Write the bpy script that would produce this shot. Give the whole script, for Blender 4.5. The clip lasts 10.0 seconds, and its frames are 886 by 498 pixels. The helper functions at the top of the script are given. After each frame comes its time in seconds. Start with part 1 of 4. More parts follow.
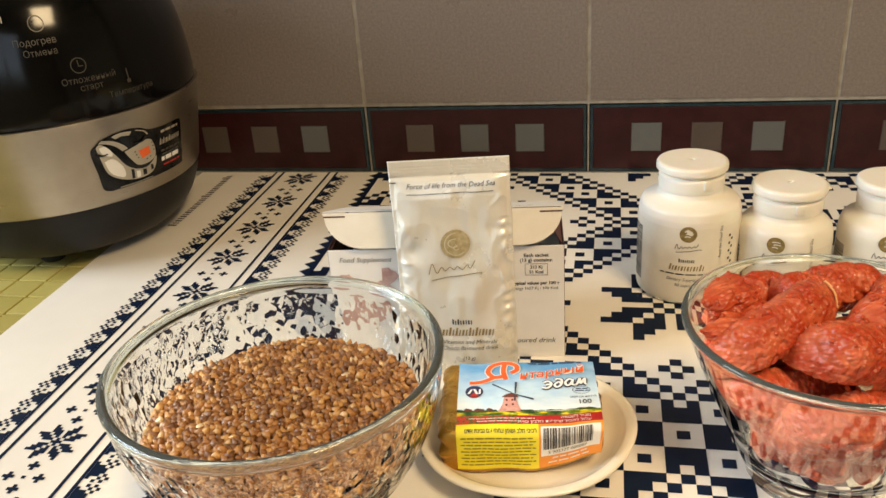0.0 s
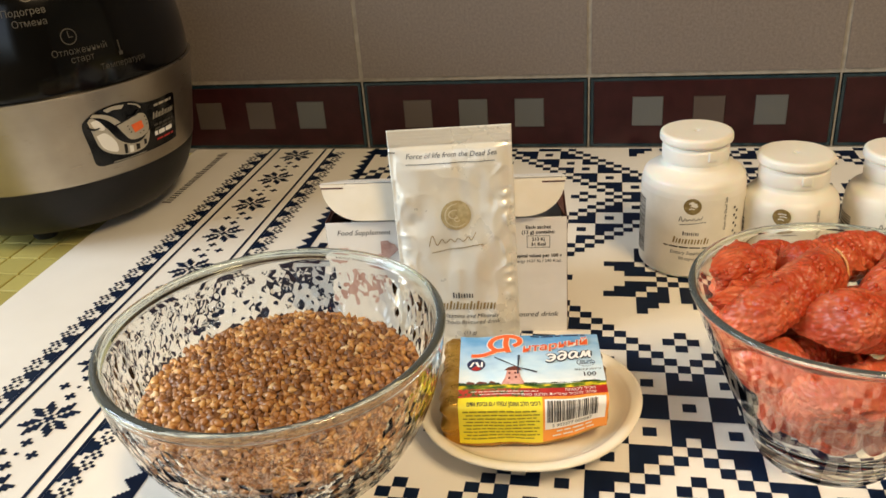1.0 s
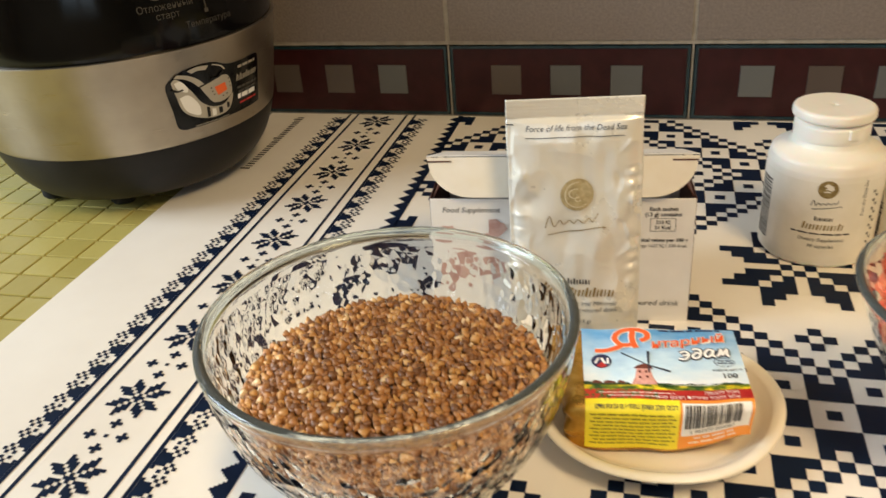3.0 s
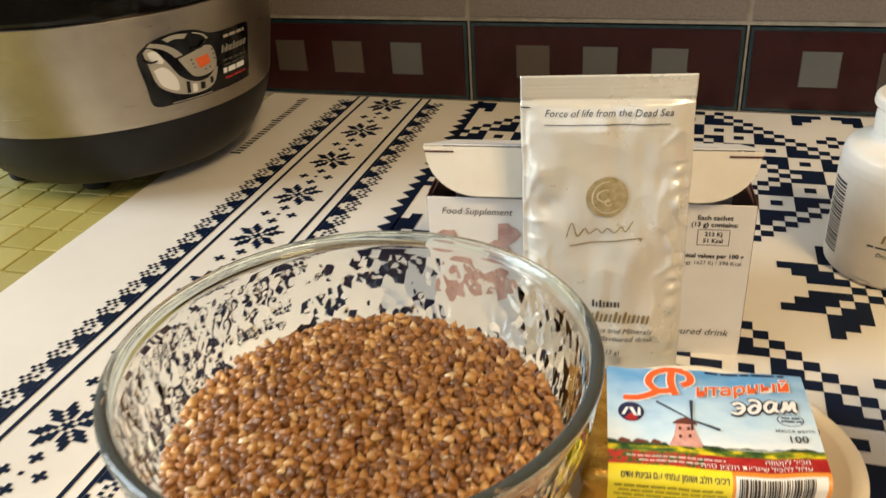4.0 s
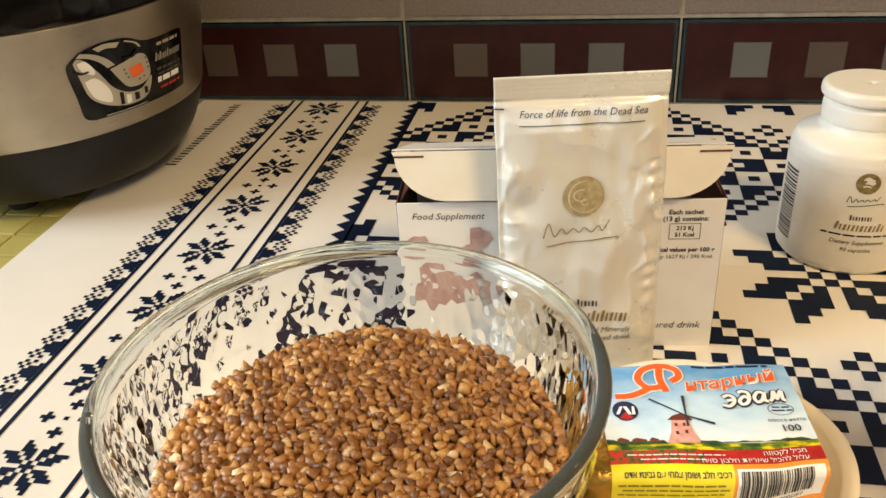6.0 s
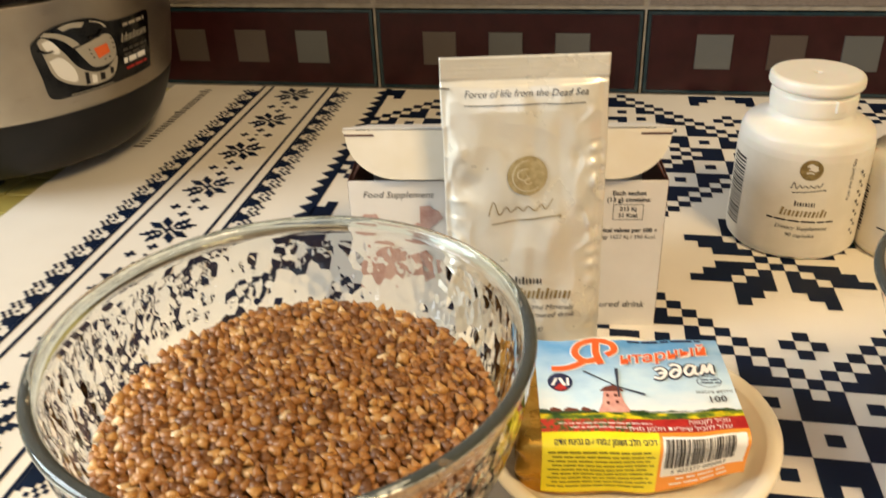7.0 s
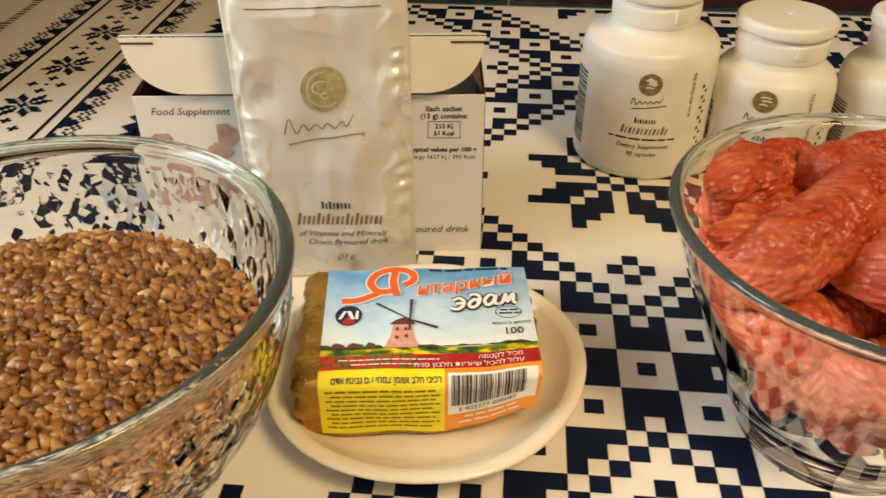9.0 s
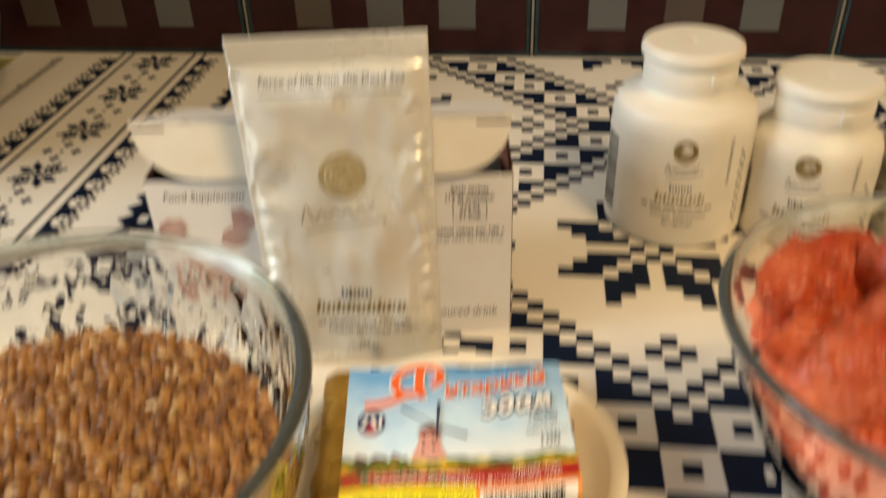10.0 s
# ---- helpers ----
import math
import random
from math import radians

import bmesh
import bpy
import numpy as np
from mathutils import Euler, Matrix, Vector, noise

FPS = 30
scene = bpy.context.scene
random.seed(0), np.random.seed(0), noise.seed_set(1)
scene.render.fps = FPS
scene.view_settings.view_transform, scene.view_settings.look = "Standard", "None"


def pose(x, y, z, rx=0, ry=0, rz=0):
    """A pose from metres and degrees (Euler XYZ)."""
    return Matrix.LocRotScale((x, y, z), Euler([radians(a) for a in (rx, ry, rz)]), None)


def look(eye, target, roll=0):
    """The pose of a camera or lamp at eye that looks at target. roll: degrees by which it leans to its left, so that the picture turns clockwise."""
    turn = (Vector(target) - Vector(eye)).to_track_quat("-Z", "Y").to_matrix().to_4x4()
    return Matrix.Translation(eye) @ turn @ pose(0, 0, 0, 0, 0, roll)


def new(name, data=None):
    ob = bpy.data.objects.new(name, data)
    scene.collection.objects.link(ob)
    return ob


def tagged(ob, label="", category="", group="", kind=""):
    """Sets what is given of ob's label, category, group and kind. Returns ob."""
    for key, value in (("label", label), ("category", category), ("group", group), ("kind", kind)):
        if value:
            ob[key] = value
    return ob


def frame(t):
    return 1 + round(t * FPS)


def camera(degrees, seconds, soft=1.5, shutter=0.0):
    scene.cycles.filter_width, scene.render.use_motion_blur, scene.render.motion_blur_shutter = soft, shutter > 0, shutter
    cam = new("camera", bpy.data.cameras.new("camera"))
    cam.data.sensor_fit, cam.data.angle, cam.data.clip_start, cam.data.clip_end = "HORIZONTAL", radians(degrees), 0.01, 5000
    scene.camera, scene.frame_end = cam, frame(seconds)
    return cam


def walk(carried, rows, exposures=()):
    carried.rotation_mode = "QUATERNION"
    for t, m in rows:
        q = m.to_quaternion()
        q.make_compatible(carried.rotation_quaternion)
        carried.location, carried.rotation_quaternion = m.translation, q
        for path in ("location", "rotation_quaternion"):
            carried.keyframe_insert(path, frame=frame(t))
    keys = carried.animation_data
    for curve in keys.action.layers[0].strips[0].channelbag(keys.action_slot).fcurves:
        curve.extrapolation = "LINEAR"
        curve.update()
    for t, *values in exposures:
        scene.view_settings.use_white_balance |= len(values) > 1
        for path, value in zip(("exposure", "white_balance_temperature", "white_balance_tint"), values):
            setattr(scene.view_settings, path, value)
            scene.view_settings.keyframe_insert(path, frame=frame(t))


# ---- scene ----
cam = camera(55.8, 10.0, 1.5, 0.5)
PATH = [
    (0, (-0.038, -0.478, 0.269), (-0.427, 1.287, -0.587), -4.3),
    (0.5, (-0.041, -0.473, 0.263), (-0.43, 1.286, -0.605), -4.3),
    (1, (-0.042, -0.473, 0.259), (-0.421, 1.278, -0.631), -4.4),
    (1.5, (-0.057, -0.464, 0.253), (-0.443, 1.262, -0.68), -4.1),
    (2, (-0.058, -0.466, 0.242), (-0.459, 1.23, -0.738), -3.9),
    (2.5, (-0.057, -0.468, 0.252), (-0.491, 1.226, -0.718), -4.3),
    (2.7, (-0.067, -0.462, 0.253), (-0.525, 1.233, -0.704), -4.4),
    (3.8, (-0.094, -0.391, 0.233), (-0.62, 1.278, -0.735), -4.0),
    (4, (-0.089, -0.375, 0.222), (-0.635, 1.285, -0.75), -3.8),
    (4.5, (-0.104, -0.351, 0.225), (-0.621, 1.297, -0.784), -4.4),
    (5, (-0.111, -0.371, 0.218), (-0.54, 1.297, -0.799), -4.7),
    (5.5, (-0.114, -0.374, 0.221), (-0.476, 1.314, -0.789), -3.7),
    (5.7, (-0.114, -0.37, 0.223), (-0.47, 1.328, -0.771), -3.6),
    (6.8, (-0.101, -0.382, 0.223), (-0.437, 1.325, -0.764), -3.1),
    (7, (-0.096, -0.38, 0.22), (-0.419, 1.322, -0.78), -2.4),
    (7.2, (-0.092, -0.38, 0.215), (-0.389, 1.318, -0.799), -2.0),
    (7.5, (-0.068, -0.373, 0.222), (-0.282, 1.331, -0.803), -0.9),
    (7.8, (-0.039, -0.364, 0.214), (-0.185, 1.319, -0.857), -0.5),
    (8, (-0.035, -0.356, 0.204), (-0.151, 1.301, -0.912), 0.1),
    (8.5, (-0.044, -0.35, 0.202), (-0.17, 1.277, -0.954), 0.1),
    (9, (-0.052, -0.351, 0.205), (-0.198, 1.274, -0.952), -0.1),
    (9.5, (-0.06, -0.349, 0.191), (-0.236, 1.27, -0.97), -1.7),
    (9.8, (-0.058, -0.344, 0.188), (-0.253, 1.309, -0.921), -2.5),
    (10, (-0.056, -0.324, 0.213), (-0.257, 1.331, -0.891), -1.9),
]
EXPOSURES = [(0.0, -0.08, 6350, 10), (2.0, -0.20, 6150, 9.5), (4.0, -0.2, 6350, 10), (5.0, -0.12, 6500, 10), (6.8, -0.08, 6650, 10), (8.0, -0.30, 7050, 10), (10.0, -0.36, 6900, 10)]
walk(cam, [(t, look(eye, target, roll)) for t, eye, target, roll in PATH], EXPOSURES)

# ---- light ----
world = bpy.data.worlds.new("world")
scene.world = world
world.use_nodes = True
wn = world.node_tree
sky = wn.nodes.new("ShaderNodeTexSky")
sky.sky_type, sky.sun_disc, sky.sun_elevation, sky.sun_rotation = "NISHITA", False, radians(40), radians(120)
wn.links.new(sky.outputs[0], wn.nodes["Background"].inputs[0])
wn.nodes["Background"].inputs[1].default_value = 0.1


def area(name, eye, target, width, height, power, colour):
    lamp = bpy.data.lights.new(name, "AREA")
    lamp.shape, lamp.size, lamp.size_y, lamp.energy, lamp.color = "RECTANGLE", width, height, power, colour
    ob = new(name, lamp)
    ob.matrix_world = look(eye, target)
    return ob


area("window_light", (-1.36, -0.45, 0.60), (-0.15, -0.1, 0.05), 0.6, 0.8, 22.0, (0.84, 0.93, 1.0))
# weak frontal fill, added behind the camera in an unseen south window
area("south_window_light", (0.05, -1.56, 0.66), (0.0, -0.1, 0.05), 0.62, 0.7, 1.8, (0.88, 0.94, 1.0))
area("pendant_light_source", (0.40, -0.62, 0.94), (0.02, -0.16, 0.0), 0.30, 0.30, 10.5, (1.0, 0.73, 0.40))


# ---- materials ----
def rgb(h):
    """Linear colour from a hex string."""
    c = [int(h[k:k + 2], 16) / 255 for k in (0, 2, 4)]
    return (*[v / 12.92 if v <= 0.04045 else ((v + 0.055) / 1.055) ** 2.4 for v in c], 1.0)


class Mat:
    """A principled material with a few helpers for its node tree."""

    def __init__(self, name, colour=(0.8, 0.8, 0.8, 1), rough=0.5, metal=0.0, **more):
        self.m = bpy.data.materials.new(name)
        self.m.use_nodes = True
        self.t = self.m.node_tree
        self.b = self.t.nodes["Principled BSDF"]
        self.set("Base Color", colour)
        self.set("Roughness", rough)
        self.set("Metallic", metal)
        for k, v in more.items():
            self.set(k.replace("_", " "), v)

    def set(self, k, v):
        self.b.inputs[k].default_value = v
        return self

    def node(self, kind, **inputs):
        n = self.t.nodes.new("ShaderNode" + kind)
        for k, v in inputs.items():
            n.inputs[k.replace("_", " ")].default_value = v
        return n

    def link(self, a, b):
        self.t.links.new(a, b)

    def coords(self, scale=(1, 1, 1), rot=(0, 0, 0)):
        c, m = self.node("TexCoord"), self.node("Mapping", Scale=scale, Rotation=rot)
        self.link(c.outputs["Object"], m.inputs["Vector"])
        return m.outputs[0]

    def noise(self, scale, detail=4.0, rough=0.55, stretch=(1, 1, 1), rot=(0, 0, 0)):
        n = self.node("TexNoise", Scale=scale, Detail=detail, Roughness=rough)
        self.link(self.coords(stretch, rot), n.inputs["Vector"])
        return n.outputs["Fac"]

    def ramp(self, fac, stops):
        r = self.node("ValToRGB")
        e = r.color_ramp.elements
        while len(e) < len(stops):
            e.new(0.5)
        for k, (p, c) in zip(e, stops):
            k.position, k.color = p, c
        self.link(fac, r.inputs[0])
        return r.outputs[0]

    def mottle(self, scale, a, b, lo=0.35, hi=0.65, **kw):
        """Colour that wanders between a and b."""
        out = self.ramp(self.noise(scale, **kw), [(lo, a), (hi, b)])
        self.link(out, self.b.inputs["Base Color"])
        return self

    def rough(self, scale, lo, hi, **kw):
        r = self.node("MapRange", To_Min=lo, To_Max=hi, From_Min=0.3, From_Max=0.7)
        self.link(self.noise(scale, **kw), r.inputs["Value"])
        self.link(r.outputs[0], self.b.inputs["Roughness"])
        return self

    def bump(self, fac, distance, strength=1.0):
        n = self.node("Bump", Distance=distance, Strength=strength)
        self.link(fac, n.inputs["Height"])
        before = self.b.inputs["Normal"]
        if before.is_linked:
            self.link(before.links[0].from_socket, n.inputs["Normal"])
        self.link(n.outputs[0], before)
        return self

    def random_tint(self, stops):
        o = self.node("ObjectInfo")
        self.link(self.ramp(o.outputs["Random"], stops), self.b.inputs["Base Color"])
        return self

    def island_tint(self, stops):
        o = self.node("NewGeometry")
        self.link(self.ramp(o.outputs["Random Per Island"], stops), self.b.inputs["Base Color"])
        return self


def mat(*a, **k):
    return Mat(*a, **k)


mat_cloth = mat("mat_cream", rough=0.42).mottle(9, rgb("ece4d6"), rgb("f3ecdf")).rough(60, 0.36, 0.5)
mat_cloth.bump(mat_cloth.noise(900, 3), 0.0001, 0.5)
mat_ink = mat("navy_print", rough=0.5, Specular_IOR_Level=0.16).mottle(40, rgb("08152b"), rgb("0e1e38")).rough(80, 0.42, 0.56)
mat_counter = mat("green_counter_tile", rough=0.35).random_tint([(0, rgb("a99b52")), (1, rgb("bdb066"))])
mat_counter.bump(mat_counter.noise(120, 3), 0.0006, 0.5)
mat_grout = mat("grout", rough=0.85).mottle(60, rgb("c2b57a"), rgb("d0c48c"))
mat_wall_tile = mat("brown_wall_tile", rough=0.3)
mat_wall_tile.mottle(430, rgb("665c55"), rgb("867b73"), lo=0.28, hi=0.72, detail=6, rough=0.75).rough(18, 0.26, 0.42)
mat_wall_tile.bump(mat_wall_tile.noise(300, 4), 0.0003, 0.5)
mat_wall_grout = mat("pale_wall_grout", rough=0.8).mottle(90, rgb("857e73"), rgb("9b9488"))
mat_maroon = mat("maroon_tile", rough=0.22).mottle(60, rgb("2a0f10"), rgb("371718"), detail=6).rough(20, 0.3, 0.45).set("Specular IOR Level", 0.3)
mat_teal = mat("teal_glaze", rough=0.22).mottle(120, rgb("1a2c33"), rgb("263a41"))
mat_grey_square = mat("grey_glaze", rough=0.3).random_tint([(0, rgb("4e433d")), (0.35, rgb("584f49")), (0.7, rgb("585856")), (1, rgb("636564"))])
mat_grey_square.bump(mat_grey_square.noise(350, 4), 0.0003, 0.5)
mat_plaster = mat("warm_plaster", rough=0.9).mottle(4, rgb("b0a288"), rgb("baac94"))
mat_ceiling = mat("ceiling_paint", rough=0.9).mottle(5, rgb("bdb29b"), rgb("c8bda8"))
mat_carton = mat("white_carton", rough=0.5).mottle(30, rgb("ece8e2"), rgb("f4f1ec"))
mat_carton.bump(mat_carton.noise(500, 3), 0.0001, 0.4)
mat_carton_in = mat("cream_board", rough=0.75).mottle(50, rgb("f3ead6"), rgb("f8f1e2"))
mat_brown_board = mat("brown_print", rough=0.5).mottle(40, rgb("4f2a1e"), rgb("63382a"))
mat_pink = mat("rose_print", rough=0.5).mottle(150, rgb("b78d82"), rgb("d0b0a6"))
mat_black_ink = mat("black_ink", rgb("38332e"), 0.55)
mat_gold_ink = mat("gold_ink", rough=0.4, metal=0.45).mottle(500, rgb("86703f"), rgb("a8925e"))
mat_seal = mat("pale_gold_seal", rough=0.4, metal=0.35).mottle(400, rgb("a8966a"), rgb("c4b48a"))
mat_seal_mark = mat("seal_relief", rgb("d6cbab"), 0.4, 0.2)
mat_foil_white = mat("pearl_foil", rough=0.3, metal=0.22, Coat_Weight=0.15).mottle(20, rgb("e0dccf"), rgb("ece8dc")).rough(60, 0.24, 0.36)
mat_foil_white.bump(mat_foil_white.noise(70, 4), 0.0010, 0.3)
mat_plastic = mat("white_plastic", rough=0.38, Subsurface_Weight=0.15, Subsurface_Scale=0.004).mottle(30, rgb("ece5d6"), rgb("f2ecdf"))
mat_label = mat("paper_label", rough=0.42).mottle(60, rgb("e6dfce"), rgb("eee7d8"))
mat_ceramic = mat("cream_ceramic", rough=0.18, Coat_Weight=0.3).mottle(25, rgb("efe3c6"), rgb("f4ead2"))
mat_gold_foil = mat("gold_foil", rough=0.24, metal=0.9).mottle(60, rgb("a0762a"), rgb("cda04a")).rough(40, 0.18, 0.38)
mat_gold_foil.bump(mat_gold_foil.noise(160, 5), 0.0016, 0.8)
mat_steel = mat("brushed_steel", rough=0.32, metal=0.95).mottle(14, rgb("9d9282"), rgb("b4a997")).rough(30, 0.27, 0.4, stretch=(1, 1, 30))
mat_steel.bump(mat_steel.noise(60, 4, stretch=(1, 1, 30)), 0.00015, 0.5)
mat_black_gloss = mat("black_gloss_plastic", rough=0.12, IOR=1.38).mottle(20, rgb("040404"), rgb("080707"))
mat_dark_grey = mat("dark_grey_plastic", rough=0.45, Specular_IOR_Level=0.22).mottle(40, rgb("191818"), rgb("211f1f"))
mat_dark_grey.bump(mat_dark_grey.noise(700, 2), 0.0001, 0.4)
mat_rubber = mat("black_rubber", rgb("101010"), 0.8)
mat_faint_ink = mat("faint_grey_print", rgb("4c4841"), 0.4, 0.3)
mat_silver_ink = mat("silver_print", rgb("b7ae9c"), 0.35, 0.4)
mat_white_ink = mat("white_ink", rgb("eeeae2"), 0.5)
mat_red_ink = mat("red_ink", rough=0.4).mottle(300, rgb("a31b1b"), rgb("b82a22"))
mat_orange_ink = mat("orange_ink", rough=0.4).mottle(60, rgb("e2541f"), rgb("ec6a2a"))
mat_orange_panel = mat("orange_panel", rough=0.35).mottle(30, rgb("ee8a2c"), rgb("f29b3c"))
mat_yellow_panel = mat("yellow_panel", rough=0.35).mottle(40, rgb("ecd91f"), rgb("f3e235"))
mat_olive_ink = mat("olive_ink", rgb("857a22"), 0.5)
mat_navy_logo = mat("navy_logo", rgb("15204c"), 0.4)
mat_mill = mat("rose_mill", rough=0.45).mottle(300, rgb("c98a7c"), rgb("dda694"))
mat_mill_cap = mat("russet_cap", rgb("6c3427"), 0.45)
mat_sail = mat("dark_sail", rgb("33394a"), 0.45)
mat_field = mat("field_print", rough=0.4)
mat_field.link(mat_field.ramp(mat_field.noise(420, 5, stretch=(0.4, 1, 1)), [(0.38, rgb("2f4f22")), (0.5, rgb("7d8a1d")), (0.6, rgb("e3c71c"))]), mat_field.b.inputs["Base Color"])
mat_tulips = mat("tulip_print", rough=0.4)
mat_tulips.link(mat_tulips.ramp(mat_tulips.noise(600, 4), [(0.42, rgb("3f5a1e")), (0.55, rgb("c02f22"))]), mat_tulips.b.inputs["Base Color"])
mat_hedge = mat("hedge_print", rough=0.4).mottle(500, rgb("23371f"), rgb("3f552f"))
mat_sky = mat("sky_print", rough=0.32)
sky_pos = mat_sky.node("SeparateXYZ")
mat_sky.link(mat_sky.coords(), sky_pos.inputs[0])
sky_fade = mat_sky.node("MapRange", From_Min=-0.018, From_Max=0.024)
mat_sky.link(sky_pos.outputs[1], sky_fade.inputs["Value"])
sky_sum = mat_sky.node("Math")
sky_part = mat_sky.node("Math")
sky_part.operation = "MULTIPLY_ADD"
sky_part.inputs[1].default_value, sky_part.inputs[2].default_value = 1.1, -0.55
mat_sky.link(mat_sky.noise(70, 4, stretch=(0.6, 1, 1)), sky_part.inputs[0])
mat_sky.link(sky_fade.outputs[0], sky_sum.inputs[0])
mat_sky.link(sky_part.outputs[0], sky_sum.inputs[1])
mat_sky.link(mat_sky.ramp(sky_sum.outputs[0], [(0.0, rgb("efeee6")), (0.4, rgb("c4dbe6")), (1.0, rgb("5f9ccc"))]), mat_sky.b.inputs["Base Color"])
mat_grain = mat("buckwheat_hull", rough=0.5, Coat_Weight=0.2)
mat_grain.island_tint([(0.0, rgb("663f1e")), (0.3, rgb("86572a")), (0.65, rgb("a57039")), (0.96, rgb("bf8f50")), (0.99, rgb("dcc096"))])
mat_grain.bump(mat_grain.noise(900, 3), 0.0003, 0.5)
mat_wood_lamp = mat("lamp_white", rgb("e8e4da"), 0.5)


def glass_material(name, tint):
    m = mat(name, tint, 0.0, 0.0, Transmission_Weight=1.0, IOR=1.5)
    return m


mat_hammered = glass_material("hammered_glass", (0.97, 0.99, 0.98, 1))
cell = mat_hammered.node("TexVoronoi", Scale=235.0, Randomness=1.0)
mat_hammered.link(mat_hammered.coords((1, 1, 0.8)), cell.inputs["Vector"])
mat_hammered.bump(cell.outputs["Distance"], 0.0008, 0.7)
tilt_by_cell = mat_hammered.node("VectorMath")          # each hammered facet leans its own way
tilt_by_cell.operation = "MULTIPLY_ADD"
tilt_by_cell.inputs[1].default_value = (0.24, 0.24, 0.24)
mat_hammered.link(cell.outputs["Color"], tilt_by_cell.inputs[0])
facet_base = mat_hammered.node("NewGeometry")
facet_less = mat_hammered.node("VectorMath")
facet_less.operation = "SUBTRACT"
facet_less.inputs[1].default_value = (0.12, 0.12, 0.12)
mat_hammered.link(facet_base.outputs["Normal"], facet_less.inputs[0])
mat_hammered.link(facet_less.outputs[0], tilt_by_cell.inputs[2])
facet_unit = mat_hammered.node("VectorMath")
facet_unit.operation = "NORMALIZE"
mat_hammered.link(tilt_by_cell.outputs[0], facet_unit.inputs[0])
mat_hammered.link(facet_unit.outputs[0], mat_hammered.b.inputs["Normal"].links[0].from_node.inputs["Normal"])
mat_clear = glass_material("clear_glass", (0.96, 0.985, 0.975, 1))
# not fully clear: pale body colour stands in for light gathered in the rim
mat_rim = mat("brightened_rim_glass", (0.80, 0.92, 0.88, 1), 0.02, 0.0, Transmission_Weight=0.92, IOR=1.48)

mat_pulp = mat("grapefruit_pulp", rough=0.34, Subsurface_Weight=0.45, Subsurface_Scale=0.0022, Specular_IOR_Level=0.34, Coat_Weight=0.12, Coat_Roughness=0.1)
mat_pulp.b.inputs["Subsurface Radius"].default_value = (1.0, 0.2, 0.1)
mat_pulp.mottle(90, rgb("ae3d1a"), rgb("d06c46"), detail=6)
vesicle_sway = mat_pulp.node("TexNoise", Scale=120.0, Detail=2.0)
vesicle_at = mat_pulp.coords((1, 1, 1))
mat_pulp.link(vesicle_at, vesicle_sway.inputs["Vector"])
vesicle_mix = mat_pulp.node("VectorMath")
vesicle_mix.operation = "MULTIPLY_ADD"
vesicle_mix.inputs[1].default_value = (0.0014, 0.0014, 0.003)
mat_pulp.link(vesicle_sway.outputs["Color"], vesicle_mix.inputs[0])
mat_pulp.link(vesicle_at, vesicle_mix.inputs[2])
vesicle_long = mat_pulp.node("Mapping", Scale=(520, 480, 210))
mat_pulp.link(vesicle_mix.outputs[0], vesicle_long.inputs["Vector"])
vesicle_cell = mat_pulp.node("TexVoronoi", Scale=1.0)
vesicle_cell.feature = "SMOOTH_F1"
vesicle_cell.inputs["Smoothness"].default_value = 0.35
mat_pulp.link(vesicle_long.outputs[0], vesicle_cell.inputs["Vector"])
vesicle_swell = mat_pulp.node("Math")
vesicle_swell.operation = "SUBTRACT"
vesicle_swell.inputs[0].default_value = 1.0
mat_pulp.link(vesicle_cell.outputs["Distance"], vesicle_swell.inputs[1])
mat_pulp.bump(vesicle_swell.outputs[0], 0.0012, 0.9)
mat_pulp.bump(mat_pulp.noise(900, 3), 0.0002, 0.4)
mat_pith = mat("cream_pith", rough=0.5, Subsurface_Weight=0.3, Subsurface_Scale=0.003).mottle(200, rgb("dfa163"), rgb("eec48c"))


# ---- mesh helpers ----
def part(name, bm, material, parent=None, label="", smooth=False, m=None):
    me = bpy.data.meshes.new(name)
    if isinstance(bm, tuple):
        me.from_pydata(*bm)
    else:
        bm.to_mesh(me)
        bm.free()
    me.materials.append(material.m)
    if smooth:
        me.polygons.foreach_set("use_smooth", [True] * len(me.polygons))
    ob = new(name, me)
    if parent:
        ob.parent = parent
    if m is not None:
        ob.matrix_basis = m
    if label:
        ob["label"] = label
    return ob


def thing(name, m, label, category, group="", kind=""):
    ob = new(name)
    ob.empty_display_size = 0.02
    ob.matrix_world = m
    return tagged(ob, label, category, group, kind)


def box_bm(x0, x1, y0, y1, z0, z1, bevel=0.0, segments=2):
    bm = bmesh.new()
    bmesh.ops.create_cube(bm, size=1, matrix=Matrix.Translation(((x0 + x1) / 2, (y0 + y1) / 2, (z0 + z1) / 2)) @ Matrix.Diagonal((x1 - x0, y1 - y0, z1 - z0, 1)))
    if bevel:
        bmesh.ops.bevel(bm, geom=bm.edges[:], offset=bevel, segments=segments, affect="EDGES", profile=0.6)
    return bm


def lathe(profile, steps=96, push=None, close=False):
    """Vertices and faces of a turned profile of (radius, z). push(angle, k) is added to the radius."""
    verts, faces, n = [], [], len(profile)
    for s in range(steps):
        a = 2 * math.pi * s / steps
        for k, (r, z) in enumerate(profile):
            rr = r + (push(a, k) if push else 0.0)
            verts.append((rr * math.cos(a), rr * math.sin(a), z))
    for s in range(steps):
        for k in range(n if close else n - 1):
            a, b = s * n + k, s * n + (k + 1) % n
            c, d = ((s + 1) % steps) * n + (k + 1) % n, ((s + 1) % steps) * n + k
            faces.append((a, d, c, b))
    return verts, [], faces


